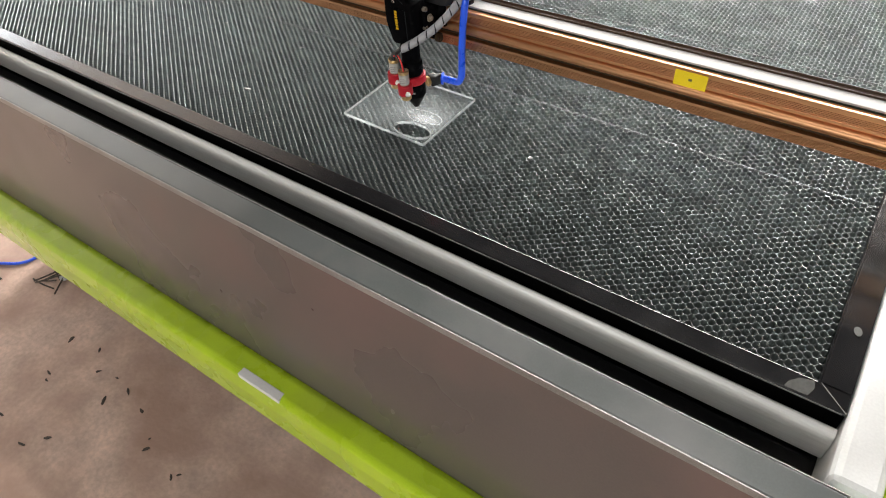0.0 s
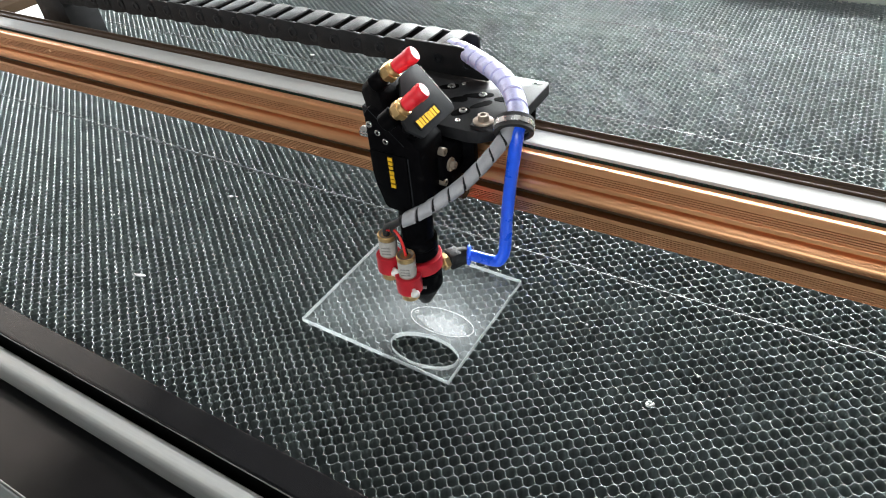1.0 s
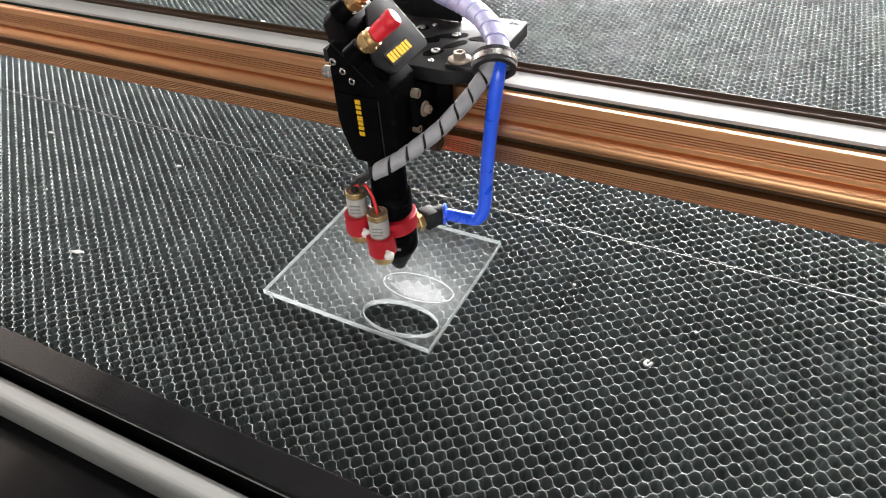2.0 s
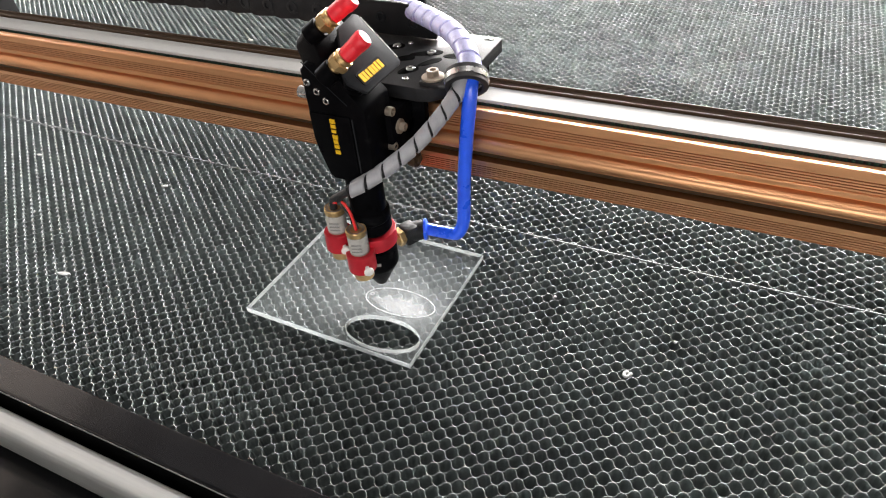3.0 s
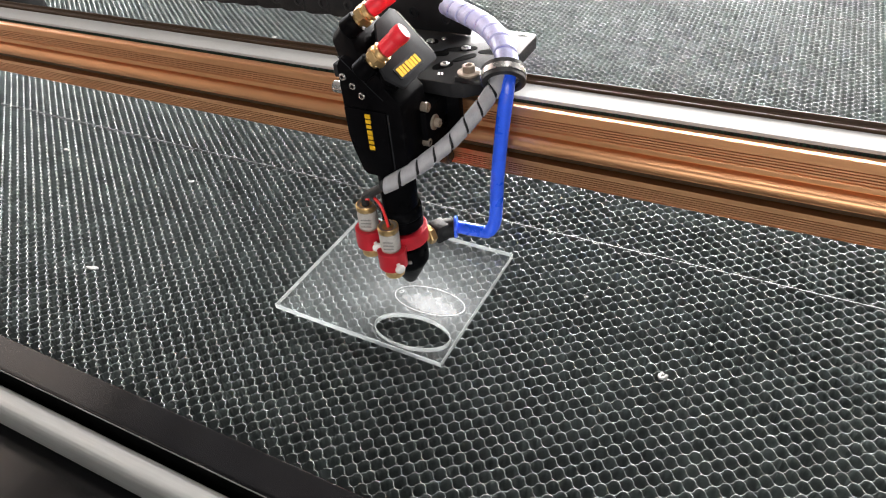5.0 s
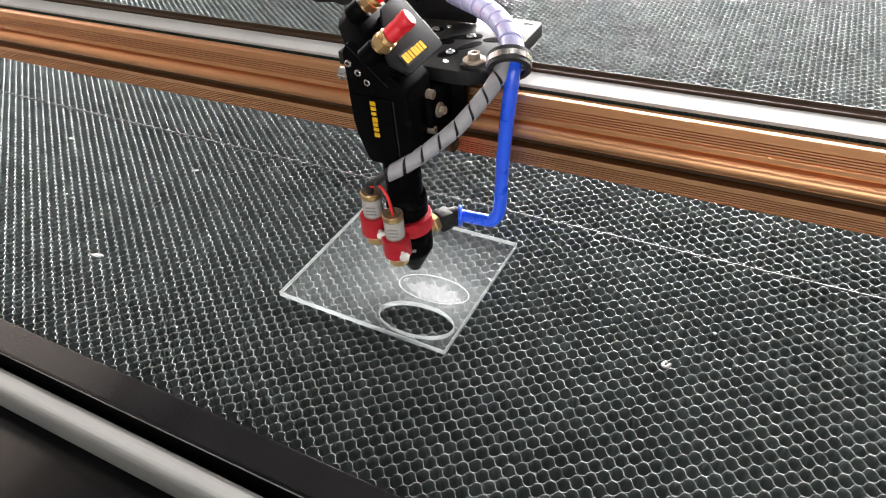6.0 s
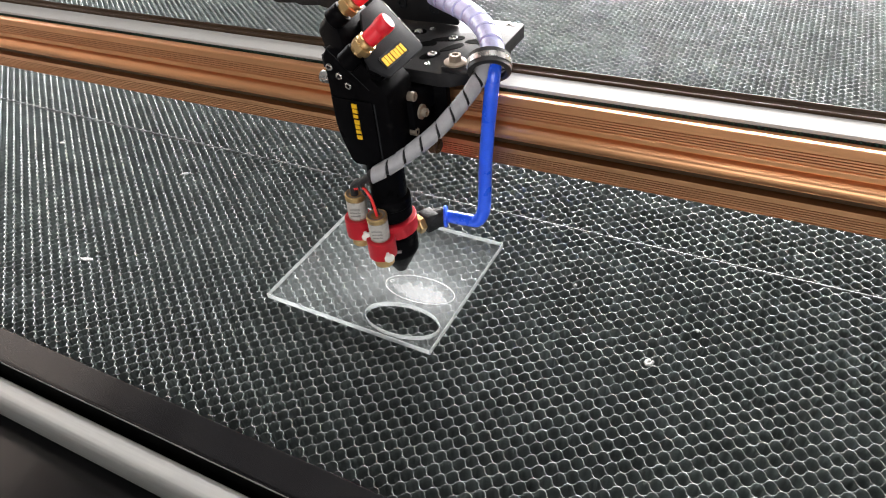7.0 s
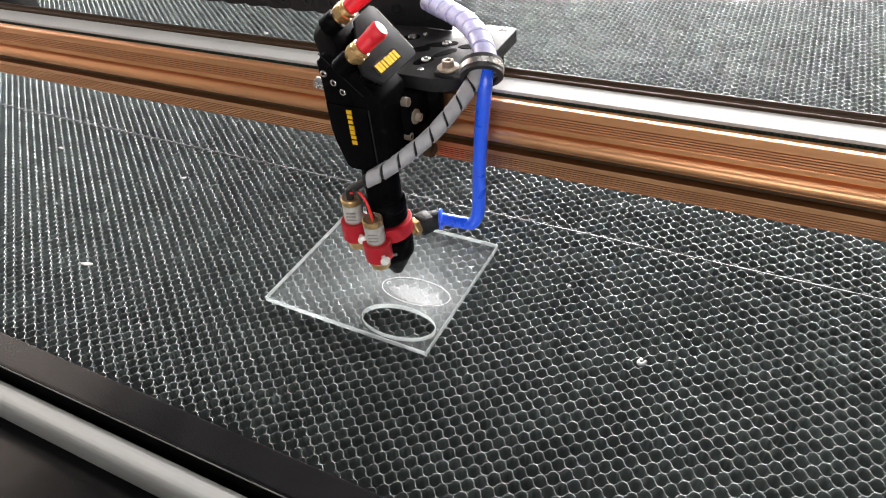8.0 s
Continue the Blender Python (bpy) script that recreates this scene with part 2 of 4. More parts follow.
def join(out, b, m=None):
    """Adds bmesh b, moved by m, to out."""
    if m is not None:
        b.transform(m)
    made = {v: out.verts.new(v.co) for v in b.verts}
    for f in b.faces:
        out.faces.new([made[v] for v in f.verts])
    b.free()
    return out


def along(a, b):
    """The pose at a whose z axis points to b."""
    a, b = Vector(a), Vector(b)
    return Matrix.Translation(a) @ (b - a).to_track_quat("Z", "Y").to_matrix().to_4x4()


def turned(rings, m=None, seg=28, bm=None):
    """A turned body from rings of (radius, height) along z, closed at both ends."""
    b = bmesh.new()
    loops = []
    for r, h in rings:
        if r <= 0:
            loops.append([b.verts.new((0, 0, h))])
        else:
            loops.append([b.verts.new((r * math.cos(2 * math.pi * i / seg), r * math.sin(2 * math.pi * i / seg), h)) for i in range(seg)])
    for p, q in zip(loops, loops[1:]):
        for i in range(seg):
            j = (i + 1) % seg
            ring = [p[i % len(p)], p[j % len(p)], q[j % len(q)], q[i % len(q)]]
            ring = list(dict.fromkeys(ring))
            if len(ring) > 2:
                b.faces.new(ring)
    if len(loops[0]) > 1:
        b.faces.new(loops[0][::-1])
    if len(loops[-1]) > 1:
        b.faces.new(loops[-1])
    return join(bm or bmesh.new(), b, m)


def cylinder(r, a, b, bevel=0.0, seg=28, bm=None):
    """A round bar from a to b with chamfered ends."""
    h = (Vector(b) - Vector(a)).length
    rings = [(r - bevel, 0), (r, bevel), (r, h - bevel), (r - bevel, h)] if bevel else [(r, 0), (r, h)]
    return turned(rings, along(a, b), seg, bm)


def prism(points, axis, lo, hi, bevel=0.0, m=None, bm=None):
    """A flat outline of (u, v) drawn out along x, y or z from lo to hi."""
    b = bmesh.new()

    def place(u, v, w):
        return {"x": (w, u, v), "y": (u, w, v), "z": (u, v, w)}[axis]

    p = [b.verts.new(place(u, v, lo)) for u, v in points]
    q = [b.verts.new(place(u, v, hi)) for u, v in points]
    b.faces.new(p)
    b.faces.new(q[::-1])
    for i in range(len(p)):
        j = (i + 1) % len(p)
        b.faces.new((p[i], q[i], q[j], p[j]))
    bmesh.ops.recalc_face_normals(b, faces=b.faces[:])
    if bevel:
        bmesh.ops.bevel(b, geom=b.edges[:], offset=bevel, segments=2, profile=0.5, affect="EDGES")
    return join(bm or bmesh.new(), b, m)


def smooth_path(points, steps=8):
    """A Catmull-Rom line through the points."""
    p = [Vector(q) for q in points]
    p = [2 * p[0] - p[1], *p, 2 * p[-1] - p[-2]]
    out = []
    for a, b, c, d in zip(p, p[1:], p[2:], p[3:]):
        for k in range(steps):
            t = k / steps
            out.append(0.5 * (2 * b + (c - a) * t + (2 * a - 5 * b + 4 * c - d) * t * t + (3 * b - a - 3 * c + d) * t ** 3))
    return [*out, p[-2]]


def hose(points, r, steps=8, seg=14, bm=None, radius=None):
    """A round hose along a smooth line."""
    line = smooth_path(points, steps)
    b = bmesh.new()
    up, rings = Vector((0.3, 0.2, 0.9)), []
    for i, c in enumerate(line):
        way = (line[min(i + 1, len(line) - 1)] - line[max(i - 1, 0)]).normalized()
        side = way.cross(up).normalized()
        up = side.cross(way).normalized()
        rr = radius(i / (len(line) - 1)) if radius else r
        rings.append([b.verts.new(c + rr * (math.cos(a) * side + math.sin(a) * up)) for a in (2 * math.pi * k / seg for k in range(seg))])
    for p, q in zip(rings, rings[1:]):
        for i in range(seg):
            j = (i + 1) % seg
            b.faces.new((p[i], p[j], q[j], q[i]))
    b.faces.new(rings[0][::-1])
    b.faces.new(rings[-1])
    bmesh.ops.recalc_face_normals(b, faces=b.faces[:])
    return join(bm or bmesh.new(), b)


def spiral(points, r, width, pitch, steps=24, bm=None):
    """A flat band wound round a smooth line."""
    line = smooth_path(points, steps)
    fine = []
    for a, c in zip(line, line[1:]):
        k = max(1, int((c - a).length / 0.0006))
        fine += [a.lerp(c, i / k) for i in range(k)]
    b = bmesh.new()
    up, s, rows = Vector((0.3, 0.2, 0.9)), 0.0, []
    for i in range(1, len(fine) - 1):
        way = (fine[i + 1] - fine[i - 1]).normalized()
        side = way.cross(up).normalized()
        up = side.cross(way).normalized()
        s += (fine[i] - fine[i - 1]).length
        a = 2 * math.pi * s / pitch
        out = math.cos(a) * side + math.sin(a) * up
        rows.append([b.verts.new(fine[i] + rr * out + h * way) for rr, h in ((r, -width / 2), (r + 0.0007, -width / 2 + 0.0004), (r + 0.0007, width / 2 - 0.0004), (r, width / 2))])
    for p, q in zip(rows, rows[1:]):
        for i in range(4):
            j = (i + 1) % 4
            b.faces.new((p[i], q[i], q[j], p[j]))
    return join(bm or bmesh.new(), b)


def screw(name, at, way, r, h, parent, mat=None, washer=False):
    """A socket-head screw that stands out along way."""
    m = along(at, Vector(at) + Vector(way))
    bm = turned([(r * 0.92, -0.001), (r, 0), (r, h - 0.0003), (r - 0.0003, h), (r * 0.55, h), (r * 0.5, h - 0.0012), (0, h - 0.0012)], m, 18)
    ob = part(name, bm, mat or STEEL, parent, smooth=35)
    if washer:
        part("washer", turned([(r * 1.75, 0), (r * 1.75, 0.0012), (r * 0.9, 0.0013)], m, 22), mat or STEEL, ob, smooth=35)
    return ob


# ---- the hall: floor, and an unseen shell of walls with windows and a ceiling ----
FLOOR = -0.80
tagged(part("floor", box(-5.0, 5.0, -5.0, 5.0, FLOOR - 0.1, FLOOR), CONCRETE), "dirty brown-grey concrete workshop floor with dark stains", "floor", kind="structure")
tagged(part("ceiling", box(-5.0, 5.0, -5.0, 5.0, 4.7, 4.8), CEILING), "plain dark grey workshop ceiling", "ceiling", kind="structure")
# Unseen south wall, dark to dim the beam's reflection; the fill shines through it.
bm = box(-5.0, -0.45, -5.2, -5.0, FLOOR, 4.7)
box(4.25, 5.0, -5.2, -5.0, FLOOR, 4.7, bm=bm)
box(-0.45, 4.25, -5.2, -5.0, 2.2, 4.7, bm=bm)
tagged(part("wall_south", bm, CEILING), "unseen wall, made dark to cut reflections, with an opening for the added fill", "wall", kind="structure")
tagged(part("ground", box(-60, 60, -60, 60, FLOOR - 0.3, FLOOR - 0.1), CONCRETE), "plain concrete yard outside the hall", "ground", kind="structure")
# Unseen east wall, dark so that the flange and head mirror less light.
tagged(part("wall_east", box(5.0, 5.2, -5.0, 5.0, FLOOR, 4.7), CEILING), "unseen wall, made dark to cut reflections", "wall", kind="structure")
bm = box(-5.0, 5.0, 5.0, 5.2, FLOOR, 0.45)
box(-5.0, 5.0, 5.0, 5.2, 2.45, 4.7, bm=bm)
box(-5.0, -2.85, 5.0, 5.2, 0.45, 2.45, bm=bm)
box(2.25, 5.0, 5.0, 5.2, 0.45, 2.45, bm=bm)
tagged(part("wall_north", bm, PLASTER), "pale plastered wall with a long window opening", "wall", kind="structure")
bm = box(-5.2, -5.0, -5.0, 1.05, FLOOR, 4.7)
box(-5.2, -5.0, 4.75, 5.0, FLOOR, 4.7, bm=bm)
box(-5.2, -5.0, 1.05, 4.75, FLOOR, 0.45, bm=bm)
box(-5.2, -5.0, 1.05, 4.75, 2.05, 4.7, bm=bm)
tagged(part("wall_west", bm, PLASTER), "pale plastered wall with a window opening", "wall", kind="structure")
window = thing("window_1", "long aluminium-framed window in the workshop wall", "window", kind="structure")
for x in (-2.85, -1.6, -0.35, 0.9, 2.19):
    part("mullion", box(x, x + 0.06, 5.05, 5.11, 0.45, 2.45), ALU_FRAME, window)
part("window_sill", box(-2.85, 2.25, 4.95, 5.2, 0.41, 0.45), ALU_FRAME, window)

# ---- the machine's casing ----
X0, X1 = -0.885, 0.4405          # inner ends of the honeycomb bed
YF, YB = -0.090, 0.757          # its front and back
casing = thing("laser_cutter_casing", "grey steel laser cutter casing with lime green trim", "machine casing")
part("front_rail", prism([(-0.1215, -0.042), (-0.1215, -0.0205), (-0.1208, -0.0170), (-0.1195, -0.0145), (-0.1175, -0.0131), (-0.1150, -0.0128), (-0.1120, -0.0128), (-0.1098, -0.0136), (-0.1090, -0.0155), (-0.1090, -0.042)],
                         "x", -1.02, 0.4635, 0.0006), ALU_BAR, casing, "silver aluminium front rail", smooth=40)
part("front_gutter", prism([(-0.1950, -0.070), (-0.1075, -0.070), (-0.1075, -0.0550), (-0.1950, -0.0550)], "x", -1.02, 0.4635), BLACK_STEEL, casing, "black gutter behind the front ledge")
part("front_ledge", box(-1.05, 0.475, -0.2092, -0.1810, -0.0545, 0.022, 0.0018), GREY_PAINT, casing, "glossy grey front ledge")
part("ledge_edge", box(-1.05, 0.475, -0.2102, -0.2090, 0.014, 0.0222, 0.0003), GREY_EDGE, casing, "light grey ledge edge")
part("ledge_edge", box(-1.05, 0.475, -0.1812, -0.1804, 0.017, 0.0222, 0.0003), GREY_EDGE, casing, "light grey ledge edge")
part("front_panel", prism([(-0.2088, 0.015), (-0.1980, 0.015), (-0.2200, -0.202), (-0.2425, -0.202)], "x", -1.05, 0.475, 0.001), BROWN_PANEL, casing, "grey-brown satin front panel")
part("front_trim", prism([(-0.220, -0.203), (-0.2405, -0.187), (-0.2460, -0.184), (-0.2685, -0.186), (-0.2745, -0.191), (-0.2785, -0.212), (-0.2795, -0.255), (-0.220, -0.255)],
                         "x", -1.25, 0.52, 0.0025), GREEN_PAINT, casing, "lime green painted front trim")
part("lower_panel", box(-1.05, 0.475, -0.13, -0.105, FLOOR, -0.206, 0.002), GREY_PAINT, casing, "grey lower front panel")
part("front_label", box(-0.094, -0.027, -0.2745, -0.2635, -0.1930, -0.1848, 0.0008), WHITE_PAINT, casing, "pale glossy strip on the trim")
part("left_beam", box(-0.967, -0.892, -0.17, 0.86, -0.12, 0.004, 0.004), WHITE_PAINT, casing, "white painted side beam")
part("right_beam", box(0.4640, 0.4975, -0.165, 0.86, -0.12, 0.006, 0.006), WHITE_PAINT, casing, "white painted side beam")
part("right_trim", box(0.4760, 0.640, -0.284, -0.167, -0.183, -0.012, 0.004), GREEN_PAINT, casing, "lime green corner cover")
part("right_panel", box(0.4985, 0.62, -0.166, 0.86, FLOOR, -0.004, 0.004), GREEN_PAINT, casing, "lime green side panel")
part("left_panel", box(-1.30, -1.27, -0.06, 0.86, FLOOR, 0.02, 0.003), GREY_PAINT, casing, "grey side panel")
part("left_shelf", box(-1.045, -0.968, -0.17, 0.86, -0.14, -0.022, 0.003), PALE_GREEN, casing, "pale grey-green side shelf")
part("left_rail", prism([(-1.105, -0.10), (-1.105, 0.012), (-1.098, 0.018), (-1.086, 0.018), (-1.082, 0.010), (-1.070, 0.010), (-1.066, 0.002), (-1.050, 0.002), (-1.046, -0.006), (-1.046, -0.10)], "y", -0.17, 0.86, 0.001), BRONZE_DARK, casing, "stepped dark bronze side rail")
part("outer_shelf", box(-1.27, -1.106, -0.17, 0.86, -0.14, -0.015, 0.003), PALE_GREEN, casing, "pale outer shelf")
for y in (-0.115, -0.005, 0.065):
    block = part("side_block", box(-1.040, -0.985, y, y + 0.036, -0.0215, 0.020, 0.003), BLACK_STEEL, casing, "black bearing block")
    screw("block_screw", (-1.012, y + 0.018, 0.020), (0, 0, 1), 0.004, 0.003, block)
part("back_beam", box(-1.27, 0.60, 0.785, 0.86, -0.12, 0.012, 0.005), WHITE_PAINT, casing, "white painted back beam")
part("back_panel", box(-1.27, 0.60, 0.8605, 0.88, FLOOR, 0.06, 0.003), GREEN_PAINT, casing, "lime green back panel")

# ---- honeycomb bed ----
bed = thing("honeycomb_bed", "aluminium honeycomb cutting bed in a black steel tray", "cutting bed")
part("pan", box(X0 - 0.006, X1 + 0.006, -0.103, YB + 0.012, -0.036, -0.030), PAN, bed, "dark pan under the honeycomb")
part("front_flange", prism([(-0.0872, 0.0022), (-0.0872, -0.0010), (-0.1066, -0.0010), (-0.1066, 0.0012), (-0.1056, 0.0022)], "x", X0 - 0.004, X1 + 0.0225, 0.0006),
     BLACK_STEEL, bed, "glossy black front flange")
part("front_wall", box(X0 - 0.002, X1 + 0.002, -0.0945, -0.0915, -0.030, -0.0012), BLACK_STEEL, bed)
# Same steel as the flange; the shade below it is put into the colour.
part("flange_web", box(X0 - 0.004, X1 + 0.0225, -0.1064, -0.1040, -0.040, -0.0011), SHADE_BLACK, bed, "flange web blackened as if in shade")
part("mitre_seam", box(0.0, 0.0290, -0.0003, 0.0003, 0.0021, 0.0026, m=pose(X1 + 0.0008, -0.0874, 0.0, 0, 0, -41)), GREY_EDGE, bed, "bright mitre seam")
# A thin light strip paints the highlight on the flange's outer edge.
part("flange_edge", box(X0 - 0.002, X1 + 0.02, -0.1069, -0.1066, 0.0002, 0.0014), GREY_EDGE, bed, "painted highlight along the flange edge")
part("right_flange", box(X1, X1 + 0.0225, -0.0870, YB + 0.02, -0.040, 0.0035, 0.0008), BLACK_STEEL, bed, "black side flange")
part("right_edge", box(X1 - 0.0011, X1 - 0.0001, -0.0890, YB, -0.028, 0.0030), BLACK_STEEL, bed)
part("left_flange", box(X0 - 0.0065, X0, -0.0935, YB + 0.02, -0.040, 0.0035, 0.0008), BLACK_STEEL, bed, "black side flange")
part("back_flange", box(X0 - 0.0065, X1 + 0.0225, YB + 0.0005, YB + 0.026, -0.040, 0.0250, 0.0020), PALE_GREEN, bed, "pale grey-green back flange")

# ---- bronze gantry beam ----
HX, HY = -0.040, 0.004          # where the carriage stands


def flute(y, z0, z1, count, depth):
    """Outline of a fluted band from z0 down to z1."""
    out, step = [], (z0 - z1) / count
    for i in range(count):
        z = z0 - i * step
        out += [(y, z), (y, z - step * 0.62), (y + depth, z - step * 0.70), (y + depth, z - step * 0.92)]
    return out


gantry = thing("gantry_beam", "bronze anodised fluted aluminium gantry beam", "gantry beam")
gantry.location = (0, HY, 0)
G = 0.0912
outline = [(G + 0.0262, 0.1142), (G + 0.0085, 0.1142), (G + 0.0080, 0.1172), (G + 0.0050, 0.1175), (G + 0.0045, 0.1168), (G + 0.0032, 0.1168), (G + 0.0028, 0.1186), (G + 0.0005, 0.1186), (G, 0.1180)]
outline += [(G, 0.1152)] + flute(G, 0.1144, 0.1068, 5, 0.0013)
outline += [(G, 0.1060), (G, 0.1034), (G + 0.0022, 0.1028), (G + 0.0022, 0.1016)]
outline += [(G + 0.0012 - 0.0050 * math.sin(a), 0.0969 + 0.0045 * math.cos(a)) for a in (math.pi * k / 14 for k in range(15))]
outline += [(G + 0.0006, 0.0922), (G + 0.0006, 0.0912), (G + 0.0130, 0.0908), (G + 0.0130, 0.0868), (G - 0.0010, 0.0862)]
outline += [(G - 0.0010, 0.0850)] + flute(G - 0.0010, 0.0838, 0.0752, 6, 0.0011)
outline += [(G - 0.0010, 0.0748), (G - 0.0004, 0.0742), (G + 0.0262, 0.0742)]
part("extrusion", prism(outline, "x", -1.14, 0.535), BRONZE, gantry)
# No real strip: a dark fill that stands for the shade inside the slot.
part("slot_cover", box(-1.139, 0.534, G + 0.0035, G + 0.0132, 0.0870, 0.0907), BRONZE_DARK, gantry, "dark strip painted as the slot's shade")
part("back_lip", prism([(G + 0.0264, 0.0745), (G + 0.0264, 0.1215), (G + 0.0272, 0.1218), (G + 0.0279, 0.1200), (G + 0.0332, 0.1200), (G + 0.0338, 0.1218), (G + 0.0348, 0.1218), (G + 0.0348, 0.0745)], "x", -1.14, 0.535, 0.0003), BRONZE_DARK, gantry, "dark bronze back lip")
belt = part("belt", box(-1.12, 0.53, G + 0.0096, G + 0.0258, 0.1182, 0.1202, 0.0004), BELT_WHITE, gantry, "white timing belt")
part("belt_core", box(-1.12, 0.53, G + 0.0104, G + 0.0254, 0.1144, 0.1181), BLACK_RUBBER, belt)
bm = bmesh.new()
for i in range(530):
    x = -1.12 + i * 0.0031
    box(x, x + 0.0018, G + 0.0090, G + 0.0108, 0.1148, 0.1181, 0.0005, 1, bm=bm)
tagged(part("belt_teeth", bm, BELT_GREEN, belt, "dark green belt teeth"), kind="stuff")
part("warning_label", box(0.2345, 0.2650, G - 0.0009, G - 0.0003, 0.1008, 0.1163), YELLOW_LABEL, gantry, "plain yellow warning sticker")
part("label_print", box(0.2480, 0.2512, G - 0.0011, G - 0.00095, 0.1075, 0.1100), DARK_PRINT, gantry, "small dark print")
part("end_block", box(-1.175, -1.141, G - 0.02, G + 0.06, -0.0145, 0.135, 0.003), BLACK_STEEL, gantry, "black end block")
part("end_block", box(0.536, 0.556, G - 0.02, G + 0.06, -0.0035, 0.135, 0.003), BLACK_STEEL, gantry, "black end block")

# ---- laser head on its carriage ----
head = thing("laser_cutting_unit", "black laser head with red pointer clamps on a carriage plate", "laser cutter unit")
head.location = (HX, HY, 0)
AX, AY = -0.0058, 0.0472          # nozzle axis
nozzle = part("nozzle", turned([(0.0010, 0.0095), (0.0032, 0.0095), (0.0036, 0.0099), (0.0122, 0.0262), (0.0129, 0.0275), (0.0131, 0.0290), (0.0131, 0.0400), (0.0126, 0.0410), (0.0104, 0.0414)], pose(AX, AY, 0), 36), BLACK_ALLOY, head, smooth=30)
part("nozzle_slot", box(-0.0030, 0.0030, -0.0008, 0.0006, -0.0009, 0.0009, 0.0003, m=pose(AX + 0.0062, AY - 0.0115, 0.0345, 0, 0, 28)), GREY_PRINT, nozzle, "small bright slot")
part("lens_tube", turned([(0.0100, 0.0412), (0.0104, 0.0420), (0.0104, 0.0548), (0.0118, 0.0552), (0.0122, 0.0558), (0.0122, 0.0618), (0.0119, 0.0622), (0.0119, 0.0628), (0.0122, 0.0632), (0.0122, 0.0680), (0.0117, 0.0690), (0.0106, 0.0700), (0.0106, 0.0960)], pose(AX, AY, 0), 36), BLACK_ALLOY, head, smooth=30)
bm = prism([(-0.0266, 0.1560), (-0.0266, 0.1180), (-0.0252, 0.1095), (-0.0208, 0.0950), (-0.0180, 0.0925), (0.0070, 0.0925), (0.0085, 0.0940), (0.0085, 0.1392), (-0.0120, 0.1597), (-0.0145, 0.1607), (-0.0235, 0.1607)], "y", 0.0380, 0.0635, 0.0012)
body = part("body", bm, BLACK_ALLOY, head, smooth=30)
part("front_cover", prism([(-0.0256, 0.1340), (-0.0256, 0.1185), (-0.0243, 0.1100), (-0.0200, 0.0960), (-0.0176, 0.0938), (-0.0022, 0.0938), (-0.0006, 0.0955), (-0.0006, 0.1340)], "y", 0.0369, 0.0379, 0.0004), BLACK_ALLOY, body, smooth=30)
part("seam", box(-0.0160, 0.0150, 0.0377, 0.0381, -0.0002, 0.0002, m=Matrix.Translation((-0.0125, 0, 0.1505)) @ Euler((0, radians(42), 0)).to_matrix().to_4x4()), GUNMETAL, body, "thin bright seam")
part("cover_groove", box(-0.0002, 0.0006, 0.0376, 0.0381, 0.0985, 0.1330, 0.0001), GUNMETAL, body)
for i, (w, h) in enumerate(((0.0031, 0.0024), (0.0031, 0.0021), (0.0028, 0.0019), (0.0031, 0.0026), (0.0029, 0.0023), (0.0031, 0.0020), (0.0031, 0.0024))):
    z = 0.1318 - i * 0.0031
    part("print_bar", box(-0.0131, -0.0131 + w, 0.0364, 0.0370, z - h, z), YELLOW_PRINT, body, "yellow print")
for x, z in ((-0.0236, 0.1503), (-0.0184, 0.1460), (-0.0137, 0.1413)):
    screw("cover_screw", (x, 0.0382, z), (0, -1, 0), 0.0019, 0.0010, head)
screw("side_screw", (-0.0266, 0.0425, 0.1418), (-1, 0, 0), 0.0032, 0.0065, head)
screw("side_screw", (-0.0266, 0.0545, 0.1300), (-1, 0, 0), 0.0026, 0.0045, head)

# Mirror holder: a plate leaning at 45 degrees, facing up and along the beam, on two sprung brass knobs above the slanted body.
S = math.sqrt(0.5)
lean = Matrix(((S, 0, S, 0.0), (0, 1, 0, 0.0), (-S, 0, S, 0.1634), (0, 0, 0, 1)))
holder = part("mirror_holder", prism([(0.0150, 0.0405), (0.0085, 0.0360), (-0.0130, 0.0560), (-0.0130, 0.0700), (0.0150, 0.0700)], "z", -0.0085, -0.0021, 0.0008, m=lean), BLACK_ALLOY, head, smooth=30)
part("slanted_block", prism([(0.0165, 0.0420), (0.0110, 0.0378), (-0.0080, 0.0378), (-0.0240, 0.0470), (-0.0265, 0.0510), (-0.0265, 0.0690), (-0.0235, 0.0720), (0.0165, 0.0720)], "z", -0.0230, -0.0088, 0.0012, m=lean), BLACK_ALLOY, holder, "black slanted block", smooth=30)
part("mirror_cell", turned([(0.0100, -0.0155), (0.0104, -0.0150), (0.0104, -0.0090), (0.0098, -0.0085)], lean @ Matrix.Translation((0.0068, 0.0560, 0)), 30), GUNMETAL, holder, "dull round mirror cell", smooth=35)
part("mirror_plate", prism([(0.0175, 0.0365), (0.0095, 0.0318), (0.0045, 0.0335), (-0.0145, 0.0545), (-0.0160, 0.0710), (-0.0140, 0.0735), (0.0165, 0.0735), (0.0185, 0.0715), (0.0185, 0.0380)], "z", -0.0020, 0.0, 0.0005, m=lean), GUNMETAL, holder, "dark grey mirror plate", smooth=30)
part("plate_edge", box(-0.0125, 0.0150, 0.0734, 0.0739, -0.0012, 0.0001, 0.0002, m=lean), GREY_EDGE, holder, "bare bright plate edge")
